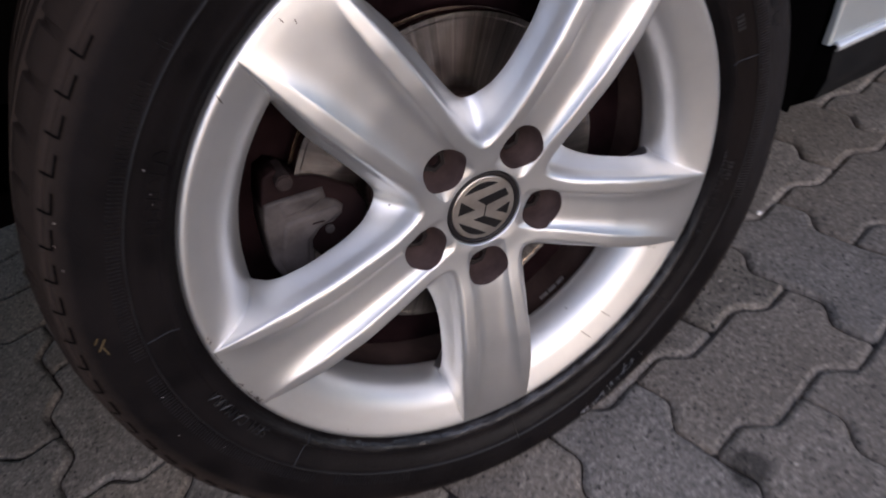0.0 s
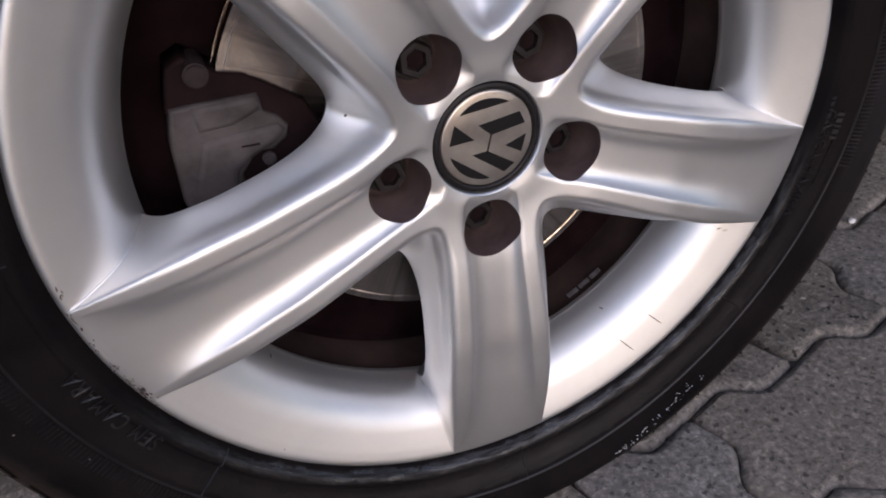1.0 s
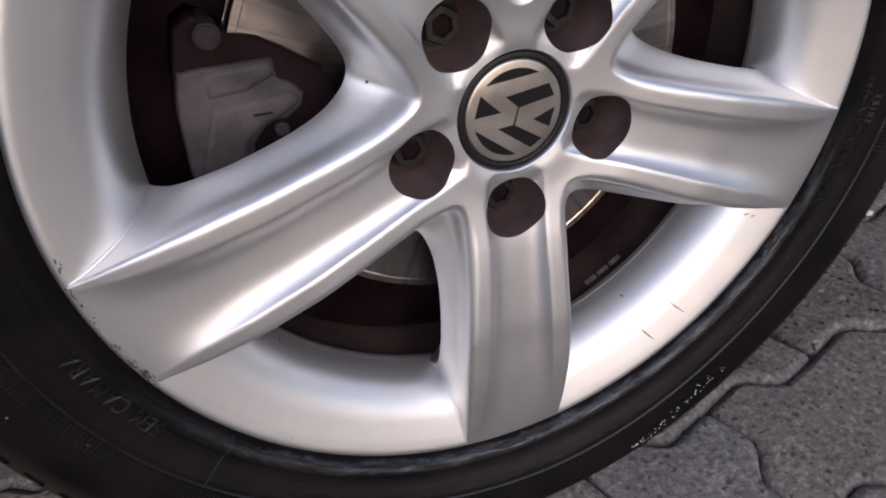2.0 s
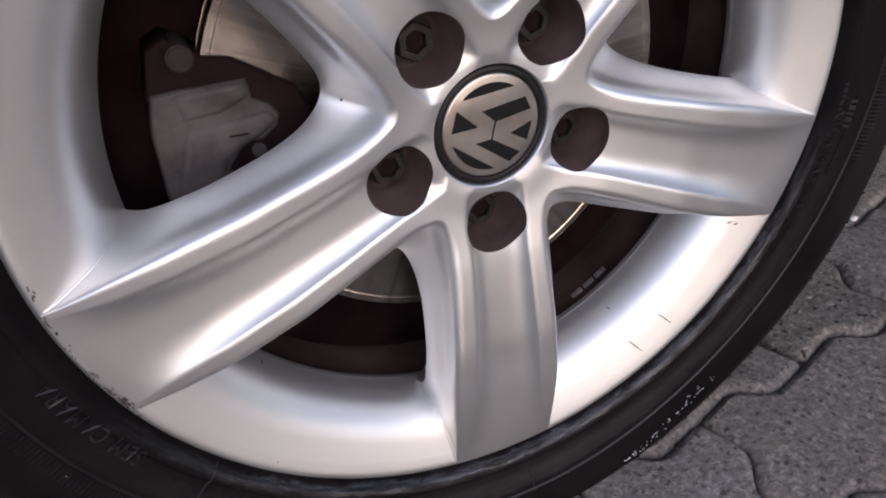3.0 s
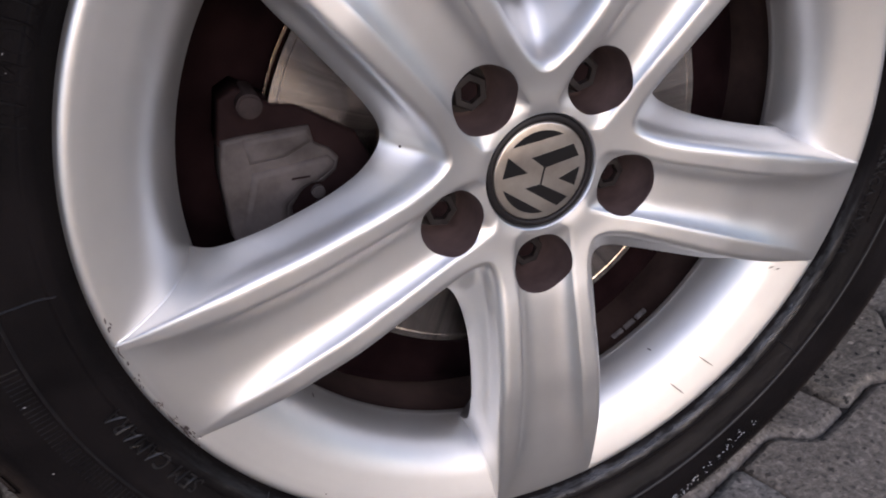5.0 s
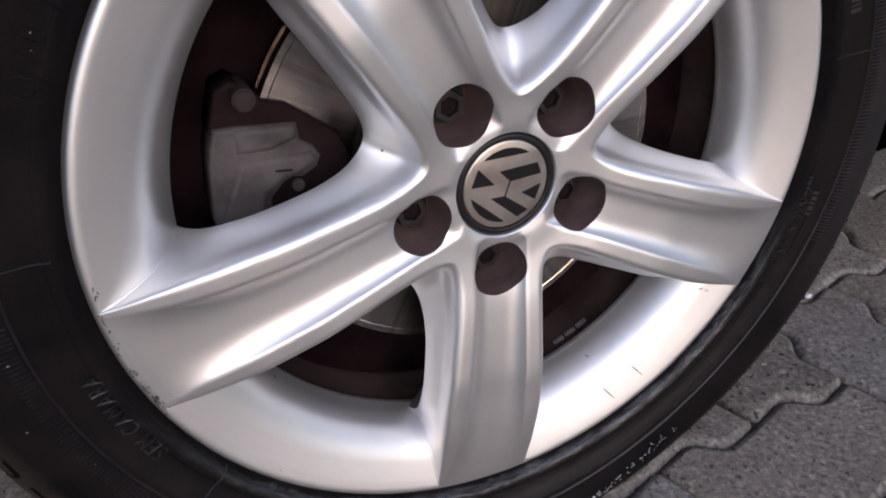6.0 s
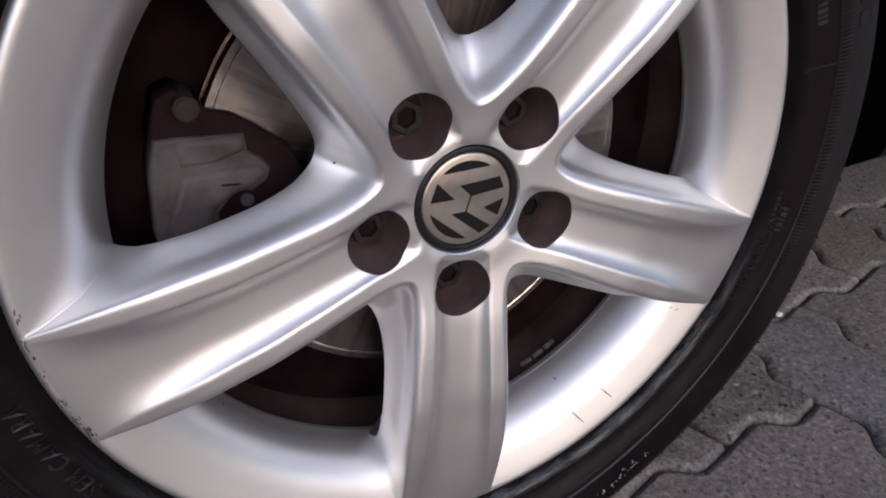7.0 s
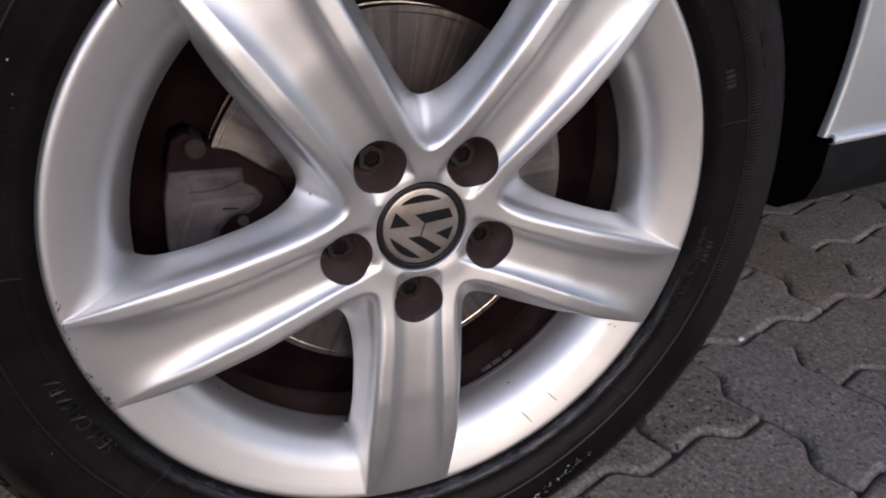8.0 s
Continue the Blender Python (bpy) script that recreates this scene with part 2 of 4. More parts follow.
def paver_material(name, base_a, base_b, stone, relief, size=1.5, contrast=1.0):
    m = material(name, base_a, 0.85)
    b = m.node_tree.nodes["Principled BSDF"]
    tc, info = coords(m), m.node_tree.nodes.new("ShaderNodeObjectInfo")
    geo = m.node_tree.nodes.new("ShaderNodeNewGeometry")
    at = node(m, "ShaderNodeVectorMath")
    at.operation = "ADD"
    join(m, geo, "Position", at, 0)
    join(m, info, "Random", at, 1)
    big = node(m, "ShaderNodeTexNoise", Scale=16, Detail=8, Roughness=0.65)
    fine = node(m, "ShaderNodeTexNoise", Scale=420, Detail=3, Roughness=0.7)
    grain = node(m, "ShaderNodeTexNoise", Scale=stone, Detail=3, Roughness=0.55, Distortion=0.6)
    for n in (big, fine, grain):
        join(m, at, "Vector", n, "Vector")
    c1 = ramp(m, [(0.3, base_a), (0.7, base_b)])
    join(m, big, "Fac", c1, "Fac")
    c2 = ramp(m, [(0.30, 0.42), (0.42, 0.84), (0.54, 1.02), (0.68, 1.6)])
    join(m, grain, "Fac", c2, "Fac")
    wobble = node(m, "ShaderNodeTexNoise", Scale=900, Detail=2)
    join(m, at, "Vector", wobble, "Vector")
    bent = node(m, "ShaderNodeVectorMath")
    bent.operation = "MULTIPLY_ADD"
    join(m, wobble, "Color", bent, 0)
    bent.inputs[1].default_value = (0.0022, 0.0022, 0.0022)
    join(m, at, "Vector", bent, 2)
    flecks = node(m, "ShaderNodeTexVoronoi", Scale=stone * size)
    join(m, bent, "Vector", flecks, "Vector")
    c3 = ramp(m, [(0.0, 0.22), (0.10, 1.0 - 0.6 * contrast), (0.17, 1.0 - 0.12 * contrast), (0.6, 1.0), (0.90, 1.0 + 0.12 * contrast), (1.0, 1.0 + 0.9 * contrast)])
    join(m, flecks, "Color", c3, "Fac")
    both = node(m, "ShaderNodeMix")
    both.data_type, both.blend_type = "RGBA", "MULTIPLY"
    both.inputs[0].default_value = 1.0
    join(m, c2, "Color", both, 6)
    join(m, c3, "Color", both, 7)
    mul = node(m, "ShaderNodeMix")
    mul.data_type, mul.blend_type = "RGBA", "MULTIPLY"
    mul.inputs[0].default_value = 0.95
    join(m, c1, "Color", mul, 6)
    join(m, both, 2, mul, 7)
    tint = node(m, "ShaderNodeMapRange", To_Min=0.82, To_Max=1.12)
    join(m, info, "Random", tint, "Value")
    hsv = node(m, "ShaderNodeHueSaturation")
    mid_noise = node(m, "ShaderNodeTexNoise", Scale=45, Detail=3)
    join(m, geo, "Position", mid_noise, "Vector")
    apart = node(m, "ShaderNodeVectorMath")
    apart.operation = "DISTANCE"
    join(m, geo, "Position", apart, 0)
    apart.inputs[1].default_value = STAIN
    ragged = node(m, "ShaderNodeMath")
    ragged.operation = "MULTIPLY_ADD"
    join(m, mid_noise, "Fac", ragged, 0)
    ragged.inputs[1].default_value = 0.03
    join(m, apart, "Value", ragged, 2)
    soak = node(m, "ShaderNodeMapRange", From_Min=0.031, From_Max=0.042, To_Min=0.28, To_Max=1.0)
    join(m, ragged, "Value", soak, "Value")
    shade = node(m, "ShaderNodeMath")
    shade.operation = "MULTIPLY"
    join(m, tint, "Result", shade, 0)
    join(m, soak, "Result", shade, 1)
    join(m, shade, "Value", hsv, "Value")
    spread = node(m, "ShaderNodeMath")
    spread.operation = "MULTIPLY"
    join(m, info, "Random", spread, 0)
    spread.inputs[1].default_value = 7.31
    part_of = node(m, "ShaderNodeMath")
    part_of.operation = "FRACT"
    join(m, spread, "Value", part_of, 0)
    earthy = node(m, "ShaderNodeMix")
    earthy.data_type, earthy.blend_type = "RGBA", "MULTIPLY"
    join(m, part_of, "Value", earthy, 0)
    join(m, mul, 2, earthy, 6)
    earthy.inputs[7].default_value = (1.05, 0.98, 0.89, 1)
    join(m, earthy, 2, hsv, "Color")
    join(m, hsv, "Color", b, "Base Color")
    add = node(m, "ShaderNodeMath")
    add.operation = "ADD"
    join(m, fine, "Fac", add, 0)
    mid = node(m, "ShaderNodeTexNoise", Scale=stone * 0.45, Detail=5, Roughness=0.7)
    join(m, at, "Vector", mid, "Vector")
    join(m, mid, "Fac", add, 1)
    stones = node(m, "ShaderNodeMath")
    stones.operation = "MULTIPLY_ADD"
    join(m, flecks, "Distance", stones, 0)
    stones.inputs[1].default_value = -0.22 * contrast ** 2
    join(m, add, "Value", stones, 2)
    bp = node(m, "ShaderNodeBump", Strength=relief, Distance=0.0013)
    join(m, stones, "Value", bp, "Height")
    join(m, bp, "Normal", b, "Normal")
    return m


PAVER = paver_material("grey_concrete_paver", (0.168, 0.148, 0.129), (0.245, 0.220, 0.194), 200, 0.85, 1.5, 1.0)
PAVER_WORN = paver_material("worn_aggregate_paver", (0.12, 0.105, 0.09), (0.28, 0.25, 0.215), 170, 1.0, 1.6, 1.6)
SAND = vary(material("dark_joint_sand", (0.05, 0.045, 0.04), 0.95), 60, (0.028, 0.022, 0.018), (0.07, 0.056, 0.047), 0.9, 1.0, 0.6, 400, 0.002)


# ---- helpers for parts ----
def mesh_from(name, verts, faces, smooth=True):
    me = bpy.data.meshes.new(name)
    me.from_pydata([tuple(v) for v in verts], [], faces)
    me.update()
    if smooth:
        me.polygons.foreach_set("use_smooth", [True] * len(me.polygons))
    return me


def part(name, data, mat, parent=None, label="", at=None):
    """Links a bmesh or a mesh as one object under a thing."""
    if isinstance(data, bmesh.types.BMesh):
        me = bpy.data.meshes.new(name)
        data.to_mesh(me)
        data.free()
    else:
        me = data
    if mat and not me.materials:
        me.materials.append(mat)
    ob = new(name, me)
    ob.parent = parent
    if at is not None:
        ob.matrix_basis = at
    return tagged(ob, label)


def smooth_curve(x, pts):
    """Monotone cubic through (x, value) pairs."""
    px, py = (np.array(c, float) for c in zip(*pts))
    h, dl = np.diff(px), np.diff(py) / np.diff(px)
    m = np.zeros(len(px))
    m[0], m[-1] = dl[0], dl[-1]
    for i in range(1, len(px) - 1):
        if dl[i - 1] * dl[i] > 0:
            w1, w2 = 2 * h[i] + h[i - 1], h[i] + 2 * h[i - 1]
            m[i] = (w1 + w2) / (w1 / dl[i - 1] + w2 / dl[i])
    x = np.clip(x, px[0], px[-1])
    i = np.clip(np.searchsorted(px, x) - 1, 0, len(px) - 2)
    s = (x - px[i]) / h[i]
    return ((1 + 2 * s) * (1 - s) ** 2 * py[i] + s * (1 - s) ** 2 * h[i] * m[i]
            + s * s * (3 - 2 * s) * py[i + 1] + s * s * (s - 1) * h[i] * m[i + 1])


def revolve(profile, steps=256, change=None):
    """A ring about the y axis from (radius, y) pairs."""
    verts, faces, n = [], [], len(profile)
    for i in range(steps):
        a = 2 * math.pi * i / steps
        for r, y in profile:
            v = (r * math.cos(a), y, r * math.sin(a))
            verts.append(change(v) if change else v)
    for i in range(steps):
        j = (i + 1) % steps
        for k in range(n - 1):
            faces.append((i * n + k, j * n + k, j * n + k + 1, i * n + k + 1))
    return verts, faces


def fine_profile(points, step=0.0015):
    """A rounded profile through (radius, y) points."""
    p = np.array(points, float)
    t = np.concatenate([[0], np.cumsum(np.linalg.norm(np.diff(p, axis=0), axis=1))])
    q = np.linspace(0, t[-1], max(8, int(t[-1] / step)))
    return list(zip(smooth_curve(q, list(zip(t, p[:, 0]))), smooth_curve(q, list(zip(t, p[:, 1])))))


def box_mesh(size, bevel=0.002, at=None, bm=None, segments=2):
    own = bm is None
    b = bmesh.new()
    bmesh.ops.create_cube(b, size=1, matrix=Matrix.Diagonal((*size, 1)))
    bmesh.ops.bevel(b, geom=b.edges[:], offset=bevel, segments=segments, affect="EDGES", profile=0.6)
    if at is not None:
        b.transform(at)
    if own:
        return b
    me = bpy.data.meshes.new("tmp")
    b.to_mesh(me)
    b.free()
    bm.from_mesh(me)
    bpy.data.meshes.remove(me)
    return bm


def rod_mesh(radius, length, sides=24, bevel=0.001, at=None, bm=None):
    """A bevelled rod along y."""
    b = bmesh.new()
    bmesh.ops.create_cone(b, cap_ends=True, segments=sides, radius1=radius, radius2=radius, depth=length, matrix=Matrix.Rotation(radians(90), 4, "X"))
    caps = [e for e in b.edges if abs(e.verts[0].co.y - e.verts[1].co.y) < 1e-6]
    bmesh.ops.bevel(b, geom=caps, offset=bevel, segments=2, affect="EDGES")
    if at is not None:
        b.transform(at)
    if bm is None:
        return b
    me = bpy.data.meshes.new("tmp")
    b.to_mesh(me)
    b.free()
    bm.from_mesh(me)
    bpy.data.meshes.remove(me)
    return bm


# ---- the wheel ----
HUB_Z = 0.3068            # height of the hub under load
SPOKE_TURN = -6.74        # turn of the spokes, degrees
BOLT_CIRCLE, WELL = 0.056, 0.0184
R0, R1 = 0.0335, 0.2286


def spoke_angle(k):
    return radians(-90 - 72 * k + SPOKE_TURN)


def crest_in(r):
    return smooth_curve(r, [(0.0335, 0.0125), (0.042, 0.0180), (0.056, 0.0186), (0.075, 0.0182), (0.1, 0.0192), (0.12, 0.0202), (0.15, 0.0221), (0.18, 0.0246), (0.2, 0.0266), (0.224, 0.0302), (0.23, 0.0310)])


def crest_out(r):
    return smooth_curve(r, [(0.0335, 0.0252), (0.07, 0.0252), (0.09, 0.0263), (0.11, 0.0282), (0.14, 0.0306), (0.17, 0.0325), (0.2, 0.0338), (0.224, 0.0344), (0.23, 0.0347)])


def shoulder(r):
    return smooth_curve(r, [(0.05, 0.0300), (0.07, 0.0328), (0.0835, 0.0336), (0.1, 0.0346), (0.12, 0.0360), (0.145, 0.0377), (0.165, 0.0386), (0.185, 0.0378), (0.205, 0.0372), (0.224, 0.0362), (0.23, 0.0362)])


def wall_foot(r):
    return smooth_curve(r, [(0.0835, 0.0352), (0.1, 0.0372), (0.12, 0.0392), (0.145, 0.0414), (0.165, 0.0428), (0.180, 0.0426), (0.190, 0.0418), (0.2, 0.0418), (0.23, 0.0424)])


def foot_y(r):
    """Depth of the window's edge: shallow along the spoke, plunging where it meets the bowl."""
    return smooth_curve(r, [(0.08, 0.0290), (0.09, 0.0210), (0.1, 0.0145), (0.12, 0.0092), (0.145, 0.0074), (0.160, 0.0090), (0.172, 0.0145), (0.180, 0.0235), (0.188, 0.0360), (0.23, 0.0370)])


S36, C36 = math.sin(radians(36)), math.cos(radians(36))


def gap_edge(edge, tip):
    """A rounded edge round the gap between two spokes: (along the gap, across it) pairs from its tip outward."""
    blunt = tip * S36 - float(edge(tip))
    u = tip + (0.26 - tip) * np.linspace(0, 1, 900) ** 2
    v = np.zeros_like(u)
    for turn_no in range(40):
        r = np.hypot(u, v)
        v = np.sqrt(np.maximum((u * S36 - edge(r)) ** 2 - blunt ** 2, 0.0)) / C36
        v[0] = 0.0
    r = np.hypot(u, v)
    keep = r < R1 + 0.0002
    u, v, r = u[keep], v[keep], r[keep]
    length = np.concatenate([[0], np.cumsum(np.hypot(np.diff(u), np.diff(v)))])
    return u, v, r, length / length[-1]


def crest_y(r):
    return smooth_curve(r, [(0.0335, 0.0010), (0.038, 0.0), (0.05, -0.0014), (0.065, -0.0044), (0.08, -0.0080), (0.11, -0.0130), (0.14, -0.0162), (0.165, -0.0162), (0.19, -0.0138), (0.21, -0.0107), (0.2236, -0.0080), (0.2286, -0.0069), (0.23, -0.0026)])


def channel(r):
    return smooth_curve(r, [(0.0335, 0.0), (0.037, 0.0010), (0.045, 0.0036), (0.056, 0.0046), (0.075, 0.0060), (0.1, 0.0074), (0.14, 0.0084), (0.165, 0.0078), (0.19, 0.0054), (0.212, 0.0023), (0.220, 0.0012), (0.23, 0.0004)])


def step(r):
    return smooth_curve(r, [(0.0335, 0.0), (0.042, 0.0004), (0.06, 0.0007), (0.1, 0.0007), (0.16, 0.0006), (0.195, 0.0005), (0.212, 0.0004), (0.220, 0.0003), (0.23, 0.0001)])


def face_y(r, lat):
    """Depth of the spoke's face inside its crests."""
    s = min(1.0, abs(lat) / (float(crest_in(r)) - 0.001))
    power = float(smooth_curve(r, [(0.03, 6.0), (0.08, 4.8), (0.15, 3.8), (0.23, 2.8)]))
    st, ch = float(step(r)), float(channel(r))
    return float(crest_y(r)) + st + max(ch - st, 0.0) * (1 - s ** power)


wheel = new("alloy_wheel")
wheel.location = (0, 0, HUB_Z)
tagged(wheel, "five-spoke silver alloy car wheel with black tyre standing on pavers", "wheel")


BOWL = [(0.1840, 0.0342), (0.1864, 0.0250), (0.1896, 0.0168), (0.1942, 0.0098), (0.1998, 0.0046), (0.2055, 0.0013), (0.2112, -0.0011), (0.2165, -0.0032), (0.2220, -0.0053), (0.2275, -0.0068)]
TIP = 0.0555             # where the rounded end of each gap begins


def half_sections():
    """Face and crest of half a spoke, row by row from the hub."""
    eu, ev, er, es = gap_edge(crest_out, TIP)
    rs = np.concatenate([np.arange(R0, TIP - 0.0004, 0.0008), TIP + (R1 - TIP) * np.linspace(0, 1, 170) ** 2])
    rows = []
    for r in rs:
        if r < TIP:
            co = r * S36
        else:
            a = math.atan2(float(np.interp(r, er, ev)), float(np.interp(r, er, eu)))
            co = r * math.sin(radians(36) - a)
        ci, yc, st = float(crest_in(r)), float(crest_y(r)), float(step(r))
        cells = []
        for s in 1 - (1 - np.linspace(0, 1, 16)) ** 1.5:
            cells.append(((ci - 0.001) * s, face_y(r, (ci - 0.001) * s)))
        width = co - (ci - 0.001)
        for u in (0.06, 0.13, 0.2, 0.28, 0.36, 0.46, 0.58, 0.7, 0.8, 0.9, 0.96, 1.0):
            rise = st * max(0.0, 1 - width * u / 0.0027) ** 2
            cells.append((ci - 0.001 + width * u, yc + rise + 0.0003 * max(0.0, (u - 0.8) / 0.2) ** 2 * min(1.0, max(0.0, (r - TIP) / 0.012))))
        rows.append((r, cells))
    return rows, [r for r in rs if r >= TIP]


def half_gap(radii):
    """The wall from the crest's edge down to the window, as rungs of (along, across, depth)."""
    cu, cv, cr, cs = gap_edge(crest_out, TIP)
    su, sv, sr, ss = gap_edge(shoulder, 0.0672)
    wu, wv, wr, ws = gap_edge(wall_foot, 0.0868)
    rungs = []
    for r in radii:
        k = float(np.interp(r, cr, cs))
        a = np.array([np.interp(r, cr, cu), np.interp(r, cr, cv), float(crest_y(r)) + 0.0003 * min(1.0, (r - TIP) / 0.012)])
        low = float(foot_y(np.interp(k, ws, wr)))
        deep = min(0.0122, 0.5 * (low - a[2]))
        b = np.array([np.interp(k, ss, su), np.interp(k, ss, sv), a[2] + deep])
        c = np.array([np.interp(k, ws, wu), np.interp(k, ws, wv), low])
        if k == 0:
            a[1] = b[1] = c[1] = 0.0
        ta = (b - a) * np.array([1.8, 1.8, 0.22])
        tb = (c - a) * 0.5
        tc = (c - b) * np.array([0.75, 0.75, 1.15])
        rung = []
        for i in range(1, 15):
            t = i / 14
            rung.append((2 * t ** 3 - 3 * t * t + 1) * a + (t ** 3 - 2 * t * t + t) * ta + (3 * t * t - 2 * t ** 3) * b + (t ** 3 - t * t) * tb)
        for i in range(1, 13):
            t = i / 12
            rung.append((2 * t ** 3 - 3 * t * t + 1) * b + (t ** 3 - 2 * t * t + t) * tb + (3 * t * t - 2 * t ** 3) * c + (t ** 3 - t * t) * tc)
        out = np.array([a[0] - c[0], a[1] - c[1] + 0.003, 0.0])
        out /= np.linalg.norm(out)
        if k == 0:
            out = np.array([-1.0, 0.0, 0.0])
        for back, inset in ((0.0010, 0.0008), (0.0016, 0.003), (0.004, 0.008), (0.010, 0.016)):
            rung.append(c + out * inset + np.array([0, 0, back]))
        rungs.append([a] + rung)
    return rungs


def build_rim():
    rows, radii = half_sections()
    rungs = half_gap(radii)
    bm = bmesh.new()
    backs = []
    for k in range(5):
        c = spoke_angle(k)
        for side in (1, -1):
            grid = []
            for r, cells in rows:
                line = []
                for lat, y in cells:
                    a = c - side * math.asin(min(0.999, lat / r))
                    line.append(bm.verts.new((r * math.cos(a), y, r * math.sin(a))))
                grid.append(line)
            g = c - side * radians(36)        # the middle of the gap beside it
            deep = []
            for rung in rungs:
                line = []
                for u, v, y in rung:
                    line.append(bm.verts.new((u * math.cos(g) - side * v * math.sin(g), y, u * math.sin(g) + side * v * math.cos(g))))
                deep.append(line)
            behind = [[tuple(p.co) for p in line[-5:]] for line in deep]
            for line in deep:
                for p in line[-4:]:
                    bm.verts.remove(p)
            deep = [line[:-4] for line in deep]
            for mesh_grid in (grid, deep):
                for ga, gb in zip(mesh_grid, mesh_grid[1:]):
                    for i in range(len(ga) - 1):
                        q = (ga[i], ga[i + 1], gb[i + 1], gb[i])
                        bm.faces.new(q if side > 0 else q[::-1])
            backs.append((behind, side))
    bmesh.ops.remove_doubles(bm, verts=bm.verts[:], dist=0.0000015)
    # the five wells of the bolts
    for k in range(5):
        c = spoke_angle(k)
        px, pz = BOLT_CIRCLE * math.cos(c), BOLT_CIRCLE * math.sin(c)
        gone = [f for f in bm.faces if math.hypot(f.calc_center_median().x - px, f.calc_center_median().z - pz) < WELL and f.calc_center_median().y < 0.014]
        bmesh.ops.delete(bm, geom=gone, context="FACES")
        for v in bm.verts:
            d = math.hypot(v.co.x - px, v.co.z - pz)
            if d < WELL + 0.002 and v.is_boundary:
                f = WELL / d
                v.co.x, v.co.z = px + (v.co.x - px) * f, pz + (v.co.z - pz) * f
                lat = -v.co.x * math.sin(c) + v.co.z * math.cos(c)
                v.co.y = face_y(math.hypot(v.co.x, v.co.z), lat)
    bmesh.ops.recalc_face_normals(bm, faces=bm.faces[:])
    for f in bm.faces:
        f.smooth = True
    for behind, side in backs:        # the back of each wall meets its foot at a crisp edge
        line_grid = [[bm.verts.new(p) for p in line] for line in behind]
        for ga, gb in zip(line_grid, line_grid[1:]):
            for i in range(len(ga) - 1):
                q = (ga[i], ga[i + 1], gb[i + 1], gb[i])
                bm.faces.new(q if side > 0 else q[::-1]).smooth = True
    # the bowl between spokes and flange
    bowl = [(0.2325, 0.004), (0.2318, -0.002), (0.2300, -0.0058)] + BOWL[::-1]
    for profile in (fine_profile(bowl, 0.0012), [(0.1840, 0.0342), (0.1836, 0.0350), (0.1838, 0.0385)]):
        v, f = revolve(profile, 320)
        ids = [bm.verts.new(p) for p in v]
        for q in f:
            bm.faces.new([ids[i] for i in q]).smooth = True
    # the lip round the centre cap
    lip = [(0.0325, 0.012), (0.0325, 0.0035), (0.0332, 0.0018), (0.0342, 0.0013)]
    v, f = revolve(lip, 160)
    ids = [bm.verts.new(p) for p in v]
    for q in f:
        bm.faces.new([ids[i] for i in q]).smooth = True
    return bm


rim = part("rim", build_rim(), SILVER, wheel, "silver painted five-spoke alloy rim with kerb scuffs")



WALLS = half_gap(half_sections()[1])[::3]


def crease_line(k, side):
    """The cast fillet where a spoke's wall runs into the bowl."""
    g = spoke_angle(k) - side * radians(36)
    bowl_r, bowl_y = zip(*fine_profile(BOWL, 0.0006))
    line = []
    for rung in WALLS:
        last = None
        for u, v, y in rung[:-4]:
            r = math.hypot(u, v)
            over = y - float(np.interp(r, bowl_r, bowl_y)) if r > 0.1842 else None
            if over is not None and last is not None and last[3] < 0 <= over:
                w = last[3] / (last[3] - over)
                line.append([a + (b - a) * w for a, b in zip(last[:3], (u, v, y))])
                break
            last = (u, v, y, over) if over is not None else None
    verts, faces = [], []
    for u, v, y in line:
        away = math.hypot(u, v)
        for a in range(6):
            du, dy = 0.0010 * math.cos(a * math.pi / 3), 0.0010 * math.sin(a * math.pi / 3)
            uu, vv = u + du * v / away, v - du * u / away
            verts.append((uu * math.cos(g) - side * vv * math.sin(g), y + dy, uu * math.sin(g) + side * vv * math.cos(g)))
    for i in range(len(line) - 1):
        for a in range(6):
            b = (a + 1) % 6
            faces.append((i * 6 + a, i * 6 + b, i * 6 + 6 + b, i * 6 + 6 + a))
    return mesh_from("fillet", verts, faces)


for k in range(5):
    for side in (1, -1):
        part("fillet", crease_line(k, side), SILVER, rim)

barrel_profile = fine_profile([(0.1838, 0.0385), (0.1900, 0.0420), (0.1935, 0.055), (0.1945, 0.10), (0.2000, 0.135), (0.2100, 0.16), (0.2120, 0.195), (0.2280, 0.2)], 0.004)
v, f = revolve(barrel_profile, 192)
part("inner_barrel", mesh_from("inner_barrel", v, f), BARREL, wheel, "brake-dusted dark inner rim barrel")

# linings of the bolt wells, with their depth shade in the colour
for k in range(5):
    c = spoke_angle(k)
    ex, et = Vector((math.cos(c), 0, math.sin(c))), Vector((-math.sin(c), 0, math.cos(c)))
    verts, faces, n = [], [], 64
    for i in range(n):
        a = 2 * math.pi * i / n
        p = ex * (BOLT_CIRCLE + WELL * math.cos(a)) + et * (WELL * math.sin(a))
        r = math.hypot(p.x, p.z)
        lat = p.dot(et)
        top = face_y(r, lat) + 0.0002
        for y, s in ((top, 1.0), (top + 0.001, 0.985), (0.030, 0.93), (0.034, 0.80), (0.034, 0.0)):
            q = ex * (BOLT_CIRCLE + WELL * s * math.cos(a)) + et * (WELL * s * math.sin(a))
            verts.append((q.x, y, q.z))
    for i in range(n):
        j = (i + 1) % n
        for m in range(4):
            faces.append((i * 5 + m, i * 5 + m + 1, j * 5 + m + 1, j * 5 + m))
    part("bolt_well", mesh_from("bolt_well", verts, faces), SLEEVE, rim)


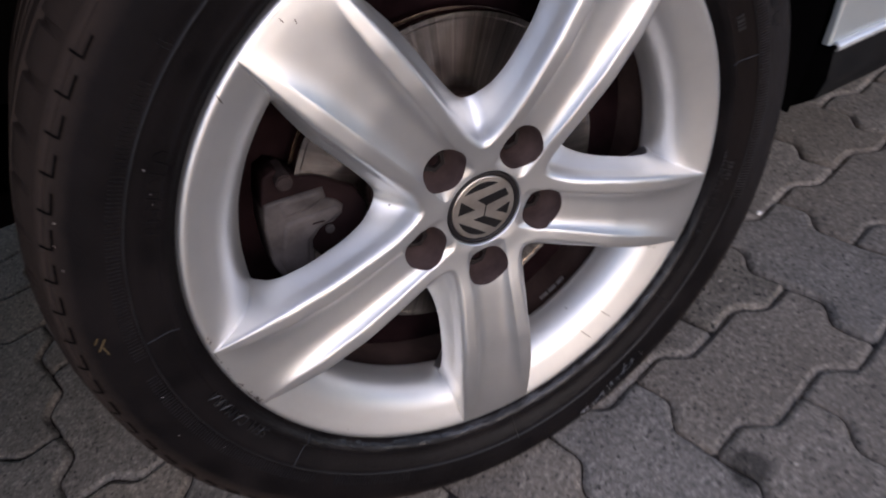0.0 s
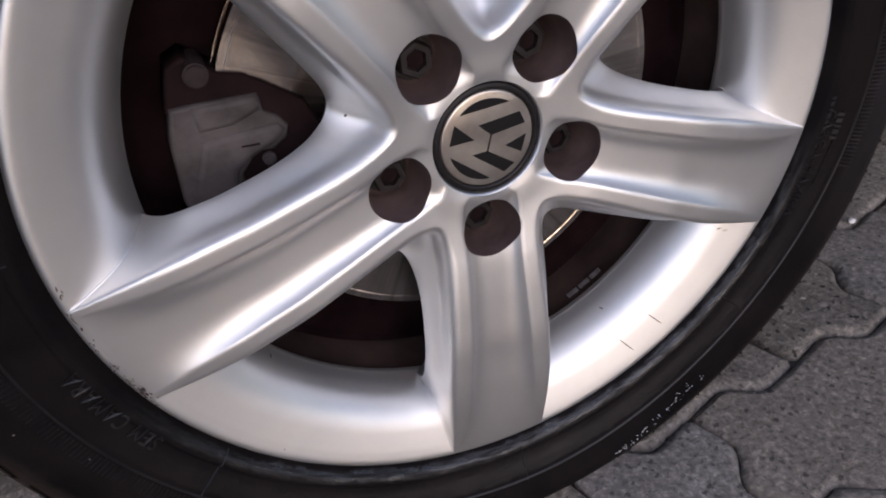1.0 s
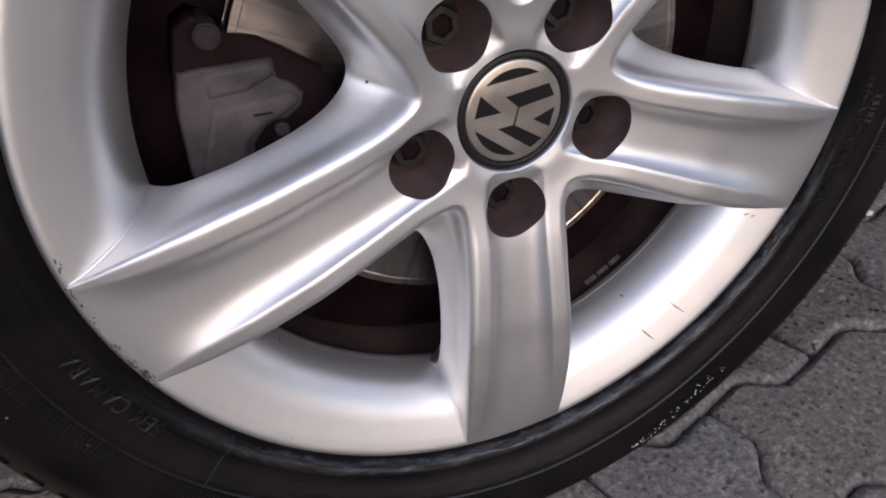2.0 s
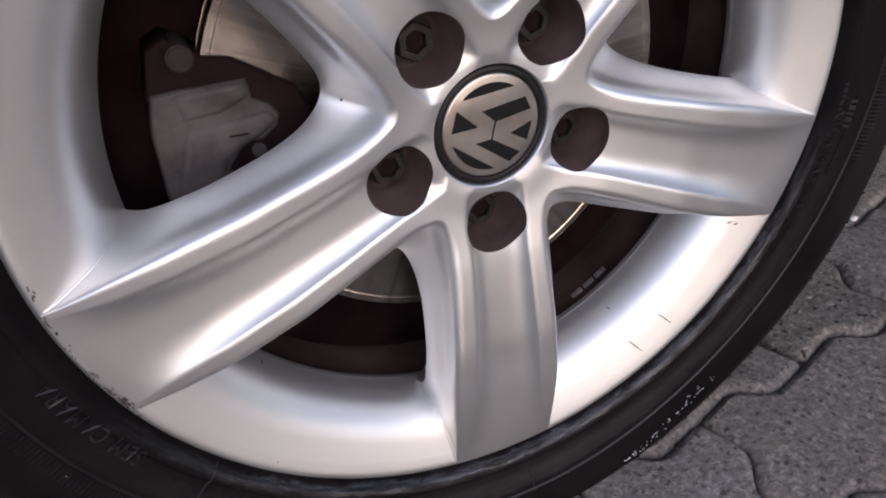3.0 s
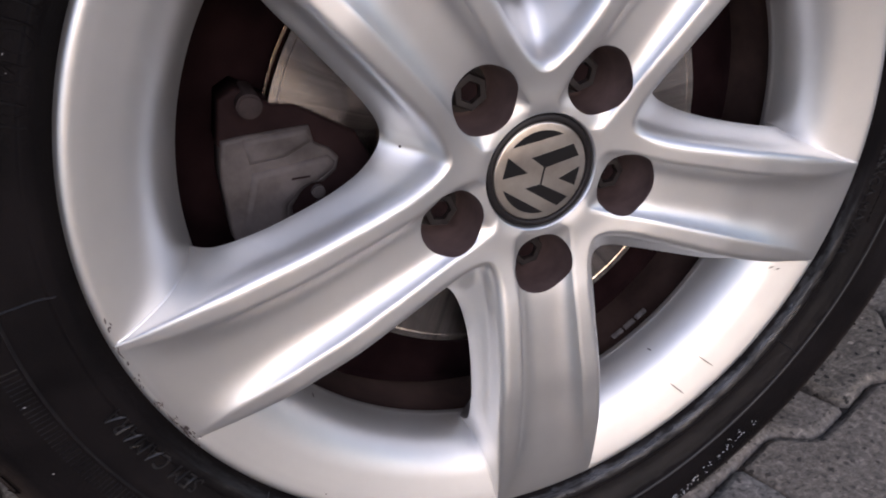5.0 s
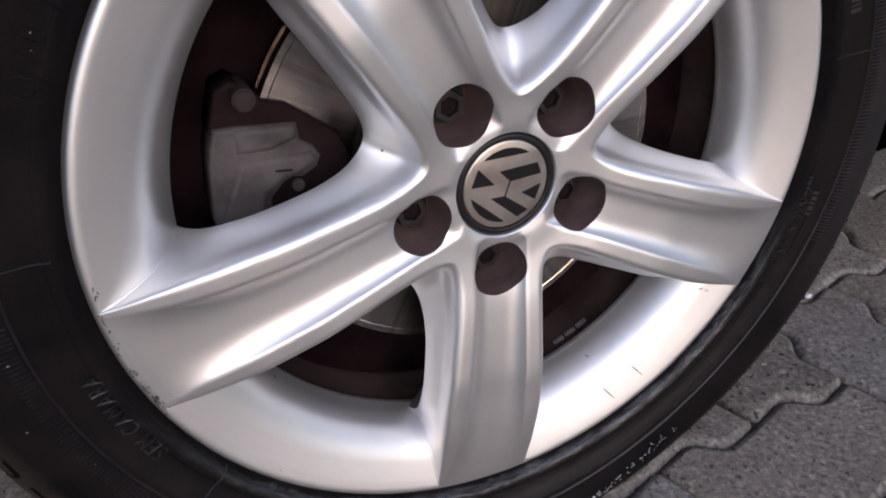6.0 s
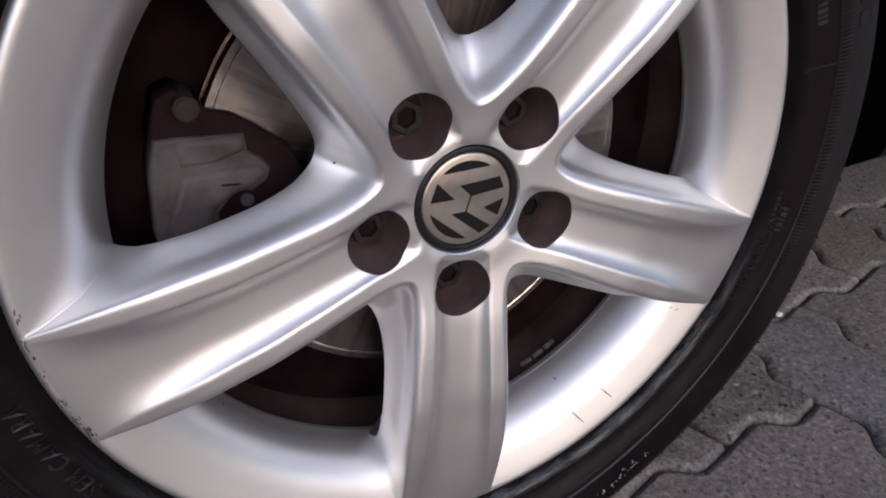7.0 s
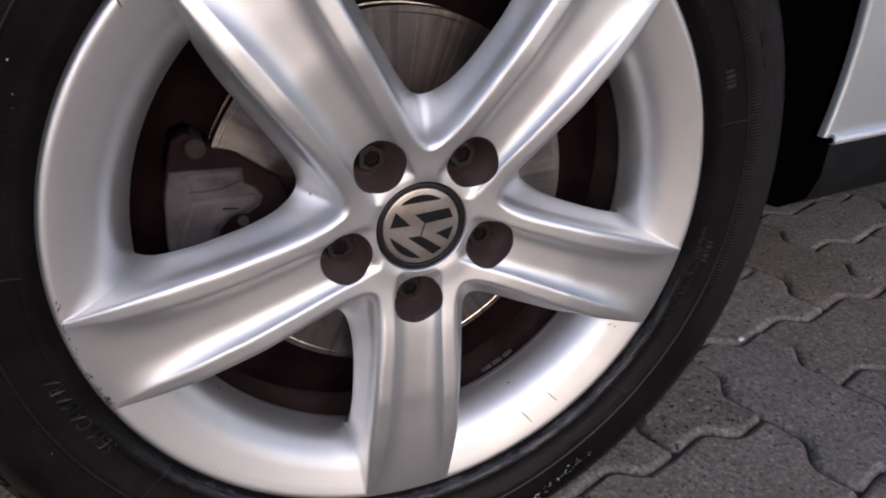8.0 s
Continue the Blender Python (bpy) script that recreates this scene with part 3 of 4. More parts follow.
def bolt_mesh():
    bm = bmesh.new()
    rod_mesh(0.0125, 0.004, 32, 0.001, pose(0, 0.032, 0), bm)
    hexa = bmesh.new()
    ring = lambda r, y, n=6: [hexa.verts.new((r * math.cos(2 * math.pi * i / n), y, r * math.sin(2 * math.pi * i / n))) for i in range(n)]
    loops = [ring(0.0098, 0.033), ring(0.0098, 0.0212), ring(0.0089, 0.0200), ring(0.0058, 0.0200), ring(0.0054, 0.0208), ring(0.0050, 0.0300)]
    for a, b in zip(loops, loops[1:]):
        for i in range(6):
            hexa.faces.new((a[i], a[(i + 1) % 6], b[(i + 1) % 6], b[i]))
    hexa.faces.new(loops[-1])
    me = bpy.data.meshes.new("tmp")
    hexa.to_mesh(me)
    hexa.free()
    bm.from_mesh(me)
    bmesh.ops.recalc_face_normals(bm, faces=bm.faces[:])
    out = bpy.data.meshes.new("wheel_bolt")
    bm.to_mesh(out)
    bm.free()
    return out


bolt_data = bolt_mesh()
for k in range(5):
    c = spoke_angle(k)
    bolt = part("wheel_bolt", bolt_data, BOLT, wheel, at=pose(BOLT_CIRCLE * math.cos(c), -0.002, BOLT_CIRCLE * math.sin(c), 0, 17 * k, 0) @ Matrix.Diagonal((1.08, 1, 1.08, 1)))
    # dark plug in the bolt head, its colour standing for the socket's shade
    part("socket_shade_plug", rod_mesh(0.0052, 0.003, 20, 0.0004, pose(0, 0.0245, 0)), CASTDARK, bolt)

# centre cap: black bezel, silver disc with dark inlays
v, f = revolve(fine_profile([(0.0322, 0.010), (0.0322, 0.0040), (0.0315, 0.0026), (0.0295, 0.0022), (0.0284, 0.0030), (0.0280, 0.0042)], 0.0004), 128)
cap = part("centre_cap", mesh_from("centre_cap", v, f), CAPBLACK, wheel, "round black-rimmed wheel centre cap")
v, f = revolve([(0.0281, 0.0040), (0.0276, 0.0031), (0.0268, 0.0028), (0.012, 0.0025), (0.00001, 0.0024)], 128)
part("cap_disc", mesh_from("cap_disc", v, f), CAPSILVER, cap, "brushed silver emblem disc")


def inlay(points, y=0.0024):
    bm = bmesh.new()
    top = [bm.verts.new((x, y - 0.0003, z)) for x, z in points]
    low = [bm.verts.new((x, y + 0.002, z)) for x, z in points]
    bm.faces.new(top)
    for i in range(len(points)):
        j = (i + 1) % len(points)
        bm.faces.new((top[i], top[j], low[j], low[i]))
    bmesh.ops.recalc_face_normals(bm, faces=bm.faces[:])
    return bm


def segment(a0, a1, radius=0.0236, n=14):
    return [(radius * math.cos(radians(a0 + (a1 - a0) * i / n)), radius * math.sin(radians(a0 + (a1 - a0) * i / n))) for i in range(n + 1)]


INLAYS = [
    segment(50, 127),
    segment(188, 265),
    [(-0.0046, 0.0100), (0.0208, 0.0104), (0.0232, 0.0030), (0.0022, 0.0022)],
    [(-0.0106, -0.0062), (-0.0012, -0.0066), (0.0140, -0.0192), (0.0070, -0.0226)],
    [(0.0098, -0.0068), (0.0230, -0.0040), (0.0190, -0.0138)],
    [(-0.0180, 0.0142), (-0.0080, 0.0024), (-0.0228, 0.0034)],
    [(0.0026, 0.0024), (0.0018, 0.0026), (-0.0016, -0.0066), (-0.0008, -0.0068)],
]
for points in INLAYS:
    part("cap_inlay", inlay(points), CAPDARK, cap)

# ---- tyre ----
TYRE_MID = 0.0965
SIDE = [(0.2305, 0.001), (0.233, -0.003), (0.2352, -0.0062), (0.2385, -0.01), (0.2425, -0.0112), (0.244, -0.0104), (0.248, -0.0108), (0.256, -0.0132), (0.2618, -0.015), (0.2628, -0.0158), (0.264, -0.0158), (0.265, -0.0152), (0.2736, -0.0166), (0.2835, -0.0172), (0.2921, -0.0164), (0.2994, -0.0142), (0.3056, -0.0112), (0.3087, -0.0088), (0.3095, -0.0074), (0.3111, -0.0062), (0.3142, -0.002), (0.3176, 0.009)]


def side_y(r):
    return float(smooth_curve(r, SIDE))


def draw_in(x, z):
    """The unloaded upper part of the tyre is a little lower in profile."""
    r = math.hypot(x, z)
    free = min(1.0, max(0.0, (z + 0.19) / 0.16))
    f = 1 - 0.11 * free * free * (3 - 2 * free) * max(0.0, r - 0.262) / r
    return x * f, z * f


def settle(v):
    """The tyre's flat foot and the bulge above it."""
    x, y, z = v
    r = math.hypot(x, z)
    low = math.exp(-((x / 0.12) ** 2)) if z < 0 else 0.0
    side = math.exp(-(((r - 0.282) / 0.028) ** 2)) * low
    y += 0.007 * side * (-1 if y < TYRE_MID else 1)
    floor = -HUB_Z
    if z < floor + 0.03:
        d = floor + 0.03 - z
        z = floor + 0.03 - 0.03 * math.tanh(d / 0.03) if z > floor - 0.02 else floor
        z = max(z, floor + 0.0003)
    x, z = draw_in(x, z)
    return (x, y, z)


outer = fine_profile(SIDE, 0.0007)
tread = fine_profile([(0.3176, 0.0090), (0.3200, 0.022), (0.3212, 0.045), (0.3216, 0.0965)], 0.004)
half = outer + tread[1:]
full = half + [(r, 2 * TYRE_MID - y) for r, y in half[-2::-1]]
v, f = revolve(full, 360, settle)
tyre = part("tyre", mesh_from("tyre", v, f), RUBBER, wheel, "worn black retreaded rubber tyre with dusty shoulder")


def tread_blocks():
    """Shoulder blocks with bevelled lateral grooves, and two inner ribs."""
    verts, faces = [], []
    count = 64
    prof = [(0.3150, 0.0005), (0.3182, 0.0080), (0.3222, 0.0190), (0.3246, 0.0290), (0.3256, 0.0420), (0.3216, 0.0430)]
    base = [(0.3130, 0.0012), (0.3160, 0.0090), (0.3195, 0.0200), (0.3206, 0.0290), (0.3211, 0.0410), (0.3206, 0.0415)]
    for b in range(count):
        a0 = 2 * math.pi * b / count
        width = 2 * math.pi / count
        start = len(verts)
        for s, p in ((0.06, base), (0.11, prof), (0.3, prof), (0.52, prof), (0.54, prof), (0.89, prof), (0.94, base)):
            for i, (r, y) in enumerate(p):
                a = a0 + width * (s + 0.10 * i / 5)
                verts.append(settle((r * math.cos(a), y, r * math.sin(a))))
        n = len(prof)
        for j in range(6):
            for i in range(n - 1):
                q = start + j * n + i
                faces.append((q, q + 1, q + n + 1, q + n))
    for y0, y1 in ((0.050, 0.082), (0.090, 0.104), (0.112, 0.143), (0.150, 0.186)):
        v, f = revolve([(0.3206, y0), (0.3264, y0 + 0.001), (0.3264, y1 - 0.001), (0.3206, y1)], 180, settle)
        o = len(verts)
        verts += v
        faces += [tuple(i + o for i in q) for q in f]
    return mesh_from("tread", verts, faces, False)


part("tread", tread_blocks(), RUBBER, tyre, "worn tread with lateral shoulder grooves")


def ribs(first, last, proud):
    """A stretch of the band of fine radial ribs on the sidewall."""
    verts, faces = [], []
    count = 620
    for b in range(-count // 4, count):
        deg = 360 * b / count
        if not first < deg < last or (deg % 45 > 41 and deg > 45):
            continue
        a = radians(deg)
        o = len(verts)
        for da, up in ((-0.0013, -0.0002), (-0.0004, proud), (0.0004, proud), (0.0013, -0.0002)):
            for r in (0.2658, 0.2685, 0.2715, 0.2745):
                verts.append(settle((r * math.cos(a + da), side_y(r) - up, r * math.sin(a + da))))
        for i in range(3):
            for j in range(3):
                q = o + i * 4 + j
                faces.append((q, q + 1, q + 5, q + 4))
    return mesh_from("side_ribs", verts, faces, False)


# the right-hand stretch takes the paler, lit-coloured rubber
for first, last, proud, skin in ((-22, 41, 0.0008, RIBBED), (45, 100, 0.0005, LETTER), (130, 242, 0.0005, LETTER)):
    tagged(part("side_ribs", ribs(first, last, proud), skin, tyre, "fine radial ribs on the sidewall"), kind="stuff")


def ring_text(words, size, radius, middle):
    """Raised words that run clockwise round the sidewall, tops outward."""
    cu = bpy.data.curves.new("lettering", "FONT")
    cu.body, cu.size, cu.align_x, cu.extrude, cu.space_character = words, size, "CENTER", 0.0004, 1.15
    ob = bpy.data.objects.new("lettering", cu)
    scene.collection.objects.link(ob)
    bpy.context.view_layer.update()
    me = bpy.data.meshes.new_from_object(ob.evaluated_get(bpy.context.evaluated_depsgraph_get()))
    bpy.data.objects.remove(ob)
    for vert in me.vertices:
        x, y, z = vert.co
        r = radius + y * 1.4
        a = radians(middle) - x / radius
        vert.co = settle((r * math.cos(a), side_y(r) - z - 0.0002, r * math.sin(a)))
    me.materials.clear()
    return me


def ring_bars(radius, middle, widths, height, gap=0.0016, look_of=RUBBER):
    """Raised bars where the writing cannot be read."""
    total = sum(widths) + gap * (len(widths) - 1)
    x = -total / 2
    for w in widths:
        verts, o = [], 0
        for r in (radius, radius + height):
            for xx in (x, x + w):
                for up in (0.0, 0.0006):
                    a = radians(middle) - xx / radius
                    verts.append(settle((r * math.cos(a), side_y(r) - up, r * math.sin(a))))
        part("lettering_bar", mesh_from("lettering_bar", verts, [(1, 3, 7, 5), (0, 1, 5, 4), (2, 6, 7, 3), (0, 2, 3, 1), (4, 5, 7, 6)], False), look_of, tyre)
        x += w + gap


def mould_line(angle, r0, r1):
    """A thin raised line across the sidewall."""
    verts, faces = [], []
    n = 14
    for i in range(n + 1):
        r = r0 + (r1 - r0) * i / n
        for da, up in ((-0.0004, 0.0), (0.0, 0.0005), (0.0004, 0.0)):
            a = radians(angle) + da / r
            verts.append(settle((r * math.cos(a), side_y(r) - up, r * math.sin(a))))
    for i in range(n):
        for j in range(2):
            q = i * 3 + j
            faces.append((q, q + 1, q + 4, q + 3))
    return mesh_from("mould_line", verts, faces, False)


v, f = revolve([(0.2622, side_y(0.2622) + 0.0003), (0.2629, side_y(0.2629) - 0.0008), (0.2636, side_y(0.2636) - 0.0008), (0.2644, side_y(0.2644) + 0.0003)], 360, settle)
part("side_line", mesh_from("side_line", v, f), RELIEF, tyre, "thin raised line round the sidewall")


def notch_mesh():
    """A short L-shaped slit in the tyre's shoulder."""
    verts, faces = [], []
    for r0, r1, a0, a1 in ((0.3040, 0.3056, -0.0085, 0.0058), (0.3052, 0.3120, 0.0042, 0.0058)):
        o = len(verts)
        for i in range(5):
            r = r0 + (r1 - r0) * i / 4
            for j in range(3):
                a = (a0 + (a1 - a0) * j / 2) / 0.31
                verts.append((r * math.cos(a), side_y(r) - 0.0011, r * math.sin(a)))
        faces += [(o + i * 3 + j, o + i * 3 + j + 1, o + i * 3 + j + 4, o + i * 3 + j + 3) for i in range(4) for j in range(2)]
    return mesh_from("shoulder_slit", verts, faces, False)


slit_data = notch_mesh()
for i in range(82):
    a = -360 * i / 82 - 1.6
    if -312 < a < -228:
        continue
    around = Matrix.Rotation(radians(-a), 4, "Y")
    me = slit_data.copy()
    for vert in me.vertices:
        vert.co = settle(around @ vert.co)
    part("shoulder_slit", me, LINER, tyre)
# small white specks scattered along the lower right sidewall
PALE = material("pale_speck_white", (0.75, 0.74, 0.72), 0.4)
rnd = random.Random(31)
speck = bmesh.new()
bmesh.ops.create_icosphere(speck, subdivisions=1, radius=0.00042)
speck_data = bpy.data.meshes.new("pale_speck")
speck.to_mesh(speck_data)
speck.free()
for i in range(58):
    a = -59.5 - 19 * rnd.random() ** 0.9
    r = 0.2738 + 0.00062 * (-60 - a) + rnd.gauss(0, 0.0016) + rnd.choice((0.0, 0.0, 0.004))
    p = settle((r * math.cos(radians(a)), side_y(r) - 0.0006, r * math.sin(radians(a))))
    part("pale_speck", speck_data, PALE, tyre, at=pose(*p, 0, -a + 90, 0) @ Matrix.Diagonal((rnd.uniform(0.6, 2.4), 0.6, rnd.uniform(0.5, 1.0), 1)))
grit_data = speck_data.copy()
grit_data.materials.clear()
grit_data.materials.append(LEAD)
for a, r, grow in ((146.4, 0.2555, 1.3), (150.0, 0.2488, 0.8), (151.5, 0.2470, 0.9), (160.0, 0.300, 1.0), (157.0, 0.304, 1.2), (154.0, 0.303, 0.9), (-176.0, 0.272, 1.1), (-168.0, 0.283, 0.9), (-160.0, 0.270, 0.8)):
    p = settle((r * math.cos(radians(a)), side_y(r) - 0.0004, r * math.sin(radians(a))))
    part("grit_speck", grit_data, None, tyre, at=pose(*p, 0, a, 0) @ Matrix.Diagonal((grow * 1.5, 0.6, grow, 1)))
CHALK = material("faded_yellow_chalk", (0.055, 0.034, 0.009), 0.8)


def stroke(r0, a0, r1, a1, width):
    """A flat chalk stroke lying on the sidewall."""
    verts, n = [], 6
    for i in range(n + 1):
        r, a = r0 + (r1 - r0) * i / n, radians(a0 + (a1 - a0) * i / n)
        dr, da = r1 - r0, radians(a1 - a0) * r0
        size = math.hypot(dr, da)
        for s in (-0.5, 0.5):
            rr, aa = r + s * width * da / size, a - s * width * dr / size / r
            verts.append(settle((rr * math.cos(aa), side_y(rr) - 0.00025, rr * math.sin(aa))))
    return mesh_from("chalk_mark", verts, [(2 * i, 2 * i + 1, 2 * i + 3, 2 * i + 2) for i in range(n)], False)


for q in ((0.2860, 170.6, 0.2925, 172.4, 0.0012), (0.2890, 171.8, 0.2870, 173.2, 0.0011), (0.2935, 171.2, 0.2900, 170.2, 0.0008)):
    part("chalk_mark", stroke(*q), CHALK, tyre, "faded yellow chalk mark")
for angle, r0, r1 in ((9.4, 0.240, 0.268), (-145.0, 0.234, 0.263), (-93.0, 0.238, 0.266), (-48.0, 0.238, 0.262), (174.0, 0.240, 0.262), (60.0, 0.240, 0.262)):
    part("mould_line", mould_line(angle, r0, r1), LETTER, tyre)
part("lettering", ring_text("REMOLD", 0.0128, 0.2395, 150), RUBBER, tyre, "raised moulded word on the sidewall")
part("lettering", ring_text("SEM CAMARA", 0.0098, 0.2412, 197.5), LETTER, tyre, "raised moulded words on the sidewall")
part("lettering", ring_text("CARGA MAXIMA", 0.0092, 0.2402, -22), RELIEF, tyre, "raised moulded words on the sidewall")
ring_bars(0.2402, -36.5, [0.003, 0.0045, 0.002, 0.004, 0.004], 0.0070)
ring_bars(0.2415, 27, [0.002, 0.0035, 0.0012, 0.004, 0.003, 0.0035, 0.0028, 0.004, 0.0016, 0.0032], 0.0045, 0.0013)
ring_bars(0.2482, 17.5, [0.0022, 0.0030, 0.0014, 0.0026], 0.0062, 0.0016, LETTER)
ring_bars(0.2405, -13.5, [0.0016, 0.0030, 0.0012, 0.0034, 0.0022, 0.0030], 0.0038, 0.0017, LETTER)
ring_bars(0.2500, -15.5, [0.0020, 0.0028, 0.0014, 0.0030, 0.0018], 0.0042, 0.0018, LETTER)
ring_bars(0.2790, 18.0, [0.0105, 0.0120, 0.0100], 0.0072, 0.0062, RELIEF)
ring_bars(0.2525, -19, [0.002, 0.0045, 0.003, 0.005, 0.0025, 0.0045, 0.002, 0.005, 0.003, 0.0018, 0.0040], 0.0055, 0.0016)

# ---- marks on the rim ----

BOWL_R, BOWL_Y = zip(*fine_profile(BOWL, 0.0006))


def mark(r0, a0, r1, a1, width, lift=0.0008, depth=None):
    """A thin scratch or chip that follows the bowl."""
    verts, faces, n = [], [], 5
    for i in range(n + 1):
        k = i / n
        r, a = r0 + (r1 - r0) * k, radians(a0 + (a1 - a0) * k)
        w = width * (0.35 + 0.65 * math.sin(math.pi * min(0.95, max(0.05, k))))
        y = (float(np.interp(r, BOWL_R, BOWL_Y)) if depth is None else depth) - lift
        tx, tz = -math.sin(a), math.cos(a)
        rx, rz = math.cos(a), math.sin(a)
        if abs(r1 - r0) > abs(radians(a1 - a0)) * r0:
            px, pz = tx, tz
        else:
            px, pz = rx, rz
        for sgn in (-1, 1):
            verts.append((r * rx + px * w * sgn / 2, y, r * rz + pz * w * sgn / 2))
    for i in range(n):
        faces.append((2 * i, 2 * i + 1, 2 * i + 3, 2 * i + 2))
    return mesh_from("scratch", verts, faces, False)


for q in ((0.2051, -59.44, 0.2170, -58.80, 0.0009), (0.2055, -67.1, 0.2180, -66.20, 0.0010), (0.1972, -63.2, 0.1985, -62.8, 0.0012), (0.1875, -65.9, 0.1886, -65.6, 0.0012), (0.2037, -69.5, 0.2049, -69.2, 0.0009), (0.2041, -37.9, 0.2060, -37.2, 0.0013), (0.2085, -37.6, 0.2104, -37.0, 0.0012), (0.2240, 134.6, 0.2297, 133.8, 0.0012), (0.2225, -137.1, 0.2233, -137.0, 0.0009), (0.1850, -144.8, 0.1858, -144.6, 0.0010)):
    part("scratch", mark(*q), SCUFF, rim)
for q in ((0.2246, 119.5, 0.2210, 119.5, 0.0007), (0.2180, 118.0, 0.2150, 118.3, 0.0007)):
    r_mid = (q[0] + q[2]) / 2
    part("scratch", mark(*q, 0.0004, face_y(r_mid, 0.0)), SCUFF, rim)
chip_data = speck_data.copy()
chip_data.materials.clear()
chip_data.materials.append(SCUFF)
part("paint_chip", chip_data, None, rim, "dark round paint chip", at=pose(-0.0729, 0.0060, 0.0371) @ Matrix.Scale(2.0, 4))
rnd = random.Random(12)
for i in range(70):
    a = rnd.choice((178.9, -178, -175, -172, -168, -165, -163, -162, -161.5, -161, -160.5, -160)) + rnd.uniform(-1.3, 1.3)
    r = 0.2288 - abs(rnd.gauss(0, 0.0019))
    part("kerb_chip", mark(r, a, r + rnd.uniform(-0.0006, 0.0006), a + rnd.choice((-1, 1)) * rnd.uniform(0.2, 0.8), rnd.uniform(0.0003, 0.0010), 0.0003, -0.0074), SCUFF, rim)

# ---- brake ----
disc = new("brake_disc")
disc.location = (0, 0, HUB_Z)
tagged(disc, "worn steel brake disc behind the wheel spokes", "brake disc")
v, f = revolve([(0.0720, 0.062), (0.0740, 0.0560), (0.0760, 0.0552), (0.1340, 0.0552), (0.1350, 0.0548), (0.1388, 0.0548), (0.1395, 0.0556), (0.1395, 0.0620), (0.1340, 0.0625), (0.1340, 0.0685), (0.1395, 0.0690), (0.1395, 0.0760), (0.0760, 0.0770)], 192)
part("friction_ring", mesh_from("friction_ring", v, f, False), DISC, disc)
v, f = revolve([(0.0200, 0.0370), (0.0680, 0.0370), (0.0720, 0.0385), (0.0730, 0.0420), (0.0735, 0.0620)], 128)
part("disc_hat", mesh_from("disc_hat", v, f, False), BARREL, disc)

caliper = new("brake_caliper")
caliper.location = (0, 0, HUB_Z)
tagged(caliper, "dusty grey cast brake caliper clamped over the disc", "brake caliper")


def radial(angle, r, y, turn=0):
    """A place on the brake: x outward, z along the turn."""
    a = radians(angle)
    return pose(r * math.cos(a), y, r * math.sin(a), 0, -angle + turn, 0)


def slab(outline, front, back, bevel=0.003):
    """An outline in x and z, cast between two depths, with rounded front edges."""
    bm = bmesh.new()
    a = [bm.verts.new((x, front, z)) for x, z in outline]
    b = [bm.verts.new((x, back, z)) for x, z in outline]
    bm.faces.new(a)
    bm.faces.new(b[::-1])
    n = len(outline)
    for i in range(n):
        bm.faces.new((a[i], b[i], b[(i + 1) % n], a[(i + 1) % n]))
    bmesh.ops.recalc_face_normals(bm, faces=bm.faces[:])
    edges = [e for e in bm.edges if abs(e.verts[0].co.y - front) < 1e-6 and abs(e.verts[1].co.y - front) < 1e-6]
    bmesh.ops.bevel(bm, geom=edges, offset=bevel, segments=3, affect="EDGES", profile=0.5)
    for fc in bm.faces:
        fc.smooth = abs(fc.normal.y) < 0.97
    return bm


part("caliper_body", slab([(-0.1535, 0.0500), (-0.1430, 0.0495), (-0.1080, 0.0455), (-0.1075, 0.0353), (-0.1005, 0.0300), (-0.0967, 0.0232), (-0.0997, 0.0168), (-0.1085, 0.0120), (-0.1149, 0.0131), (-0.1209, 0.0107), (-0.1288, 0.0032), (-0.1320, -0.0200), (-0.1240, -0.0420), (-0.1560, -0.0420), (-0.1640, -0.0020), (-0.1600, 0.0300)], 0.0490, 0.085, 0.0025), CAST, caliper, "grey cast caliper body coated in brake dust")
part("upper_lug", slab([(-0.1440, 0.0485), (-0.1162, 0.0460), (-0.1085, 0.0450), (-0.1085, 0.0362), (-0.1240, 0.0318), (-0.1440, 0.0330)], 0.0476, 0.052, 0.0036), CAST, caliper)
part("lower_lug", slab([(-0.1440, 0.0300), (-0.1240, 0.0290), (-0.1020, 0.0280), (-0.0985, 0.0225), (-0.1010, 0.0180), (-0.1100, 0.0140), (-0.1200, 0.0122), (-0.1300, 0.0050), (-0.1400, -0.0300), (-0.1550, -0.0300), (-0.1590, 0.0000)], 0.0470, 0.052, 0.0046), CAST, caliper)
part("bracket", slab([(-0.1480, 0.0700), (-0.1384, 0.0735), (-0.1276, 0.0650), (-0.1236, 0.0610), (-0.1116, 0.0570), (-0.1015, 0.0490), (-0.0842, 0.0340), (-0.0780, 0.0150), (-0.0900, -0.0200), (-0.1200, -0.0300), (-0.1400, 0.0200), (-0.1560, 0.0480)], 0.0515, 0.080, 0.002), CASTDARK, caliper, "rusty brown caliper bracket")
part("guide_pin", rod_mesh(0.0064, 0.03, 24, 0.0012, pose(-0.1345, 0.057, 0.0652)), PIN, caliper)
part("bleed_screw", rod_mesh(0.0038, 0.02, 12, 0.001, pose(-0.1125, 0.058, 0.0075)), CAST, caliper)
part("seam", rod_mesh(0.0005, 0.010, 8, 0.0002, pose(-0.1200, 0.0458, 0.0200, 0, 0, 90) @ pose(0, 0, 0, 8, 0, 0)), CASTDARK, caliper)
# shield widened to the barrel to shut out light, shade in its colour
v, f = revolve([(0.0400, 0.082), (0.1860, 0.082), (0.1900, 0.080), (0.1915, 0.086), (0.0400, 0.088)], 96)
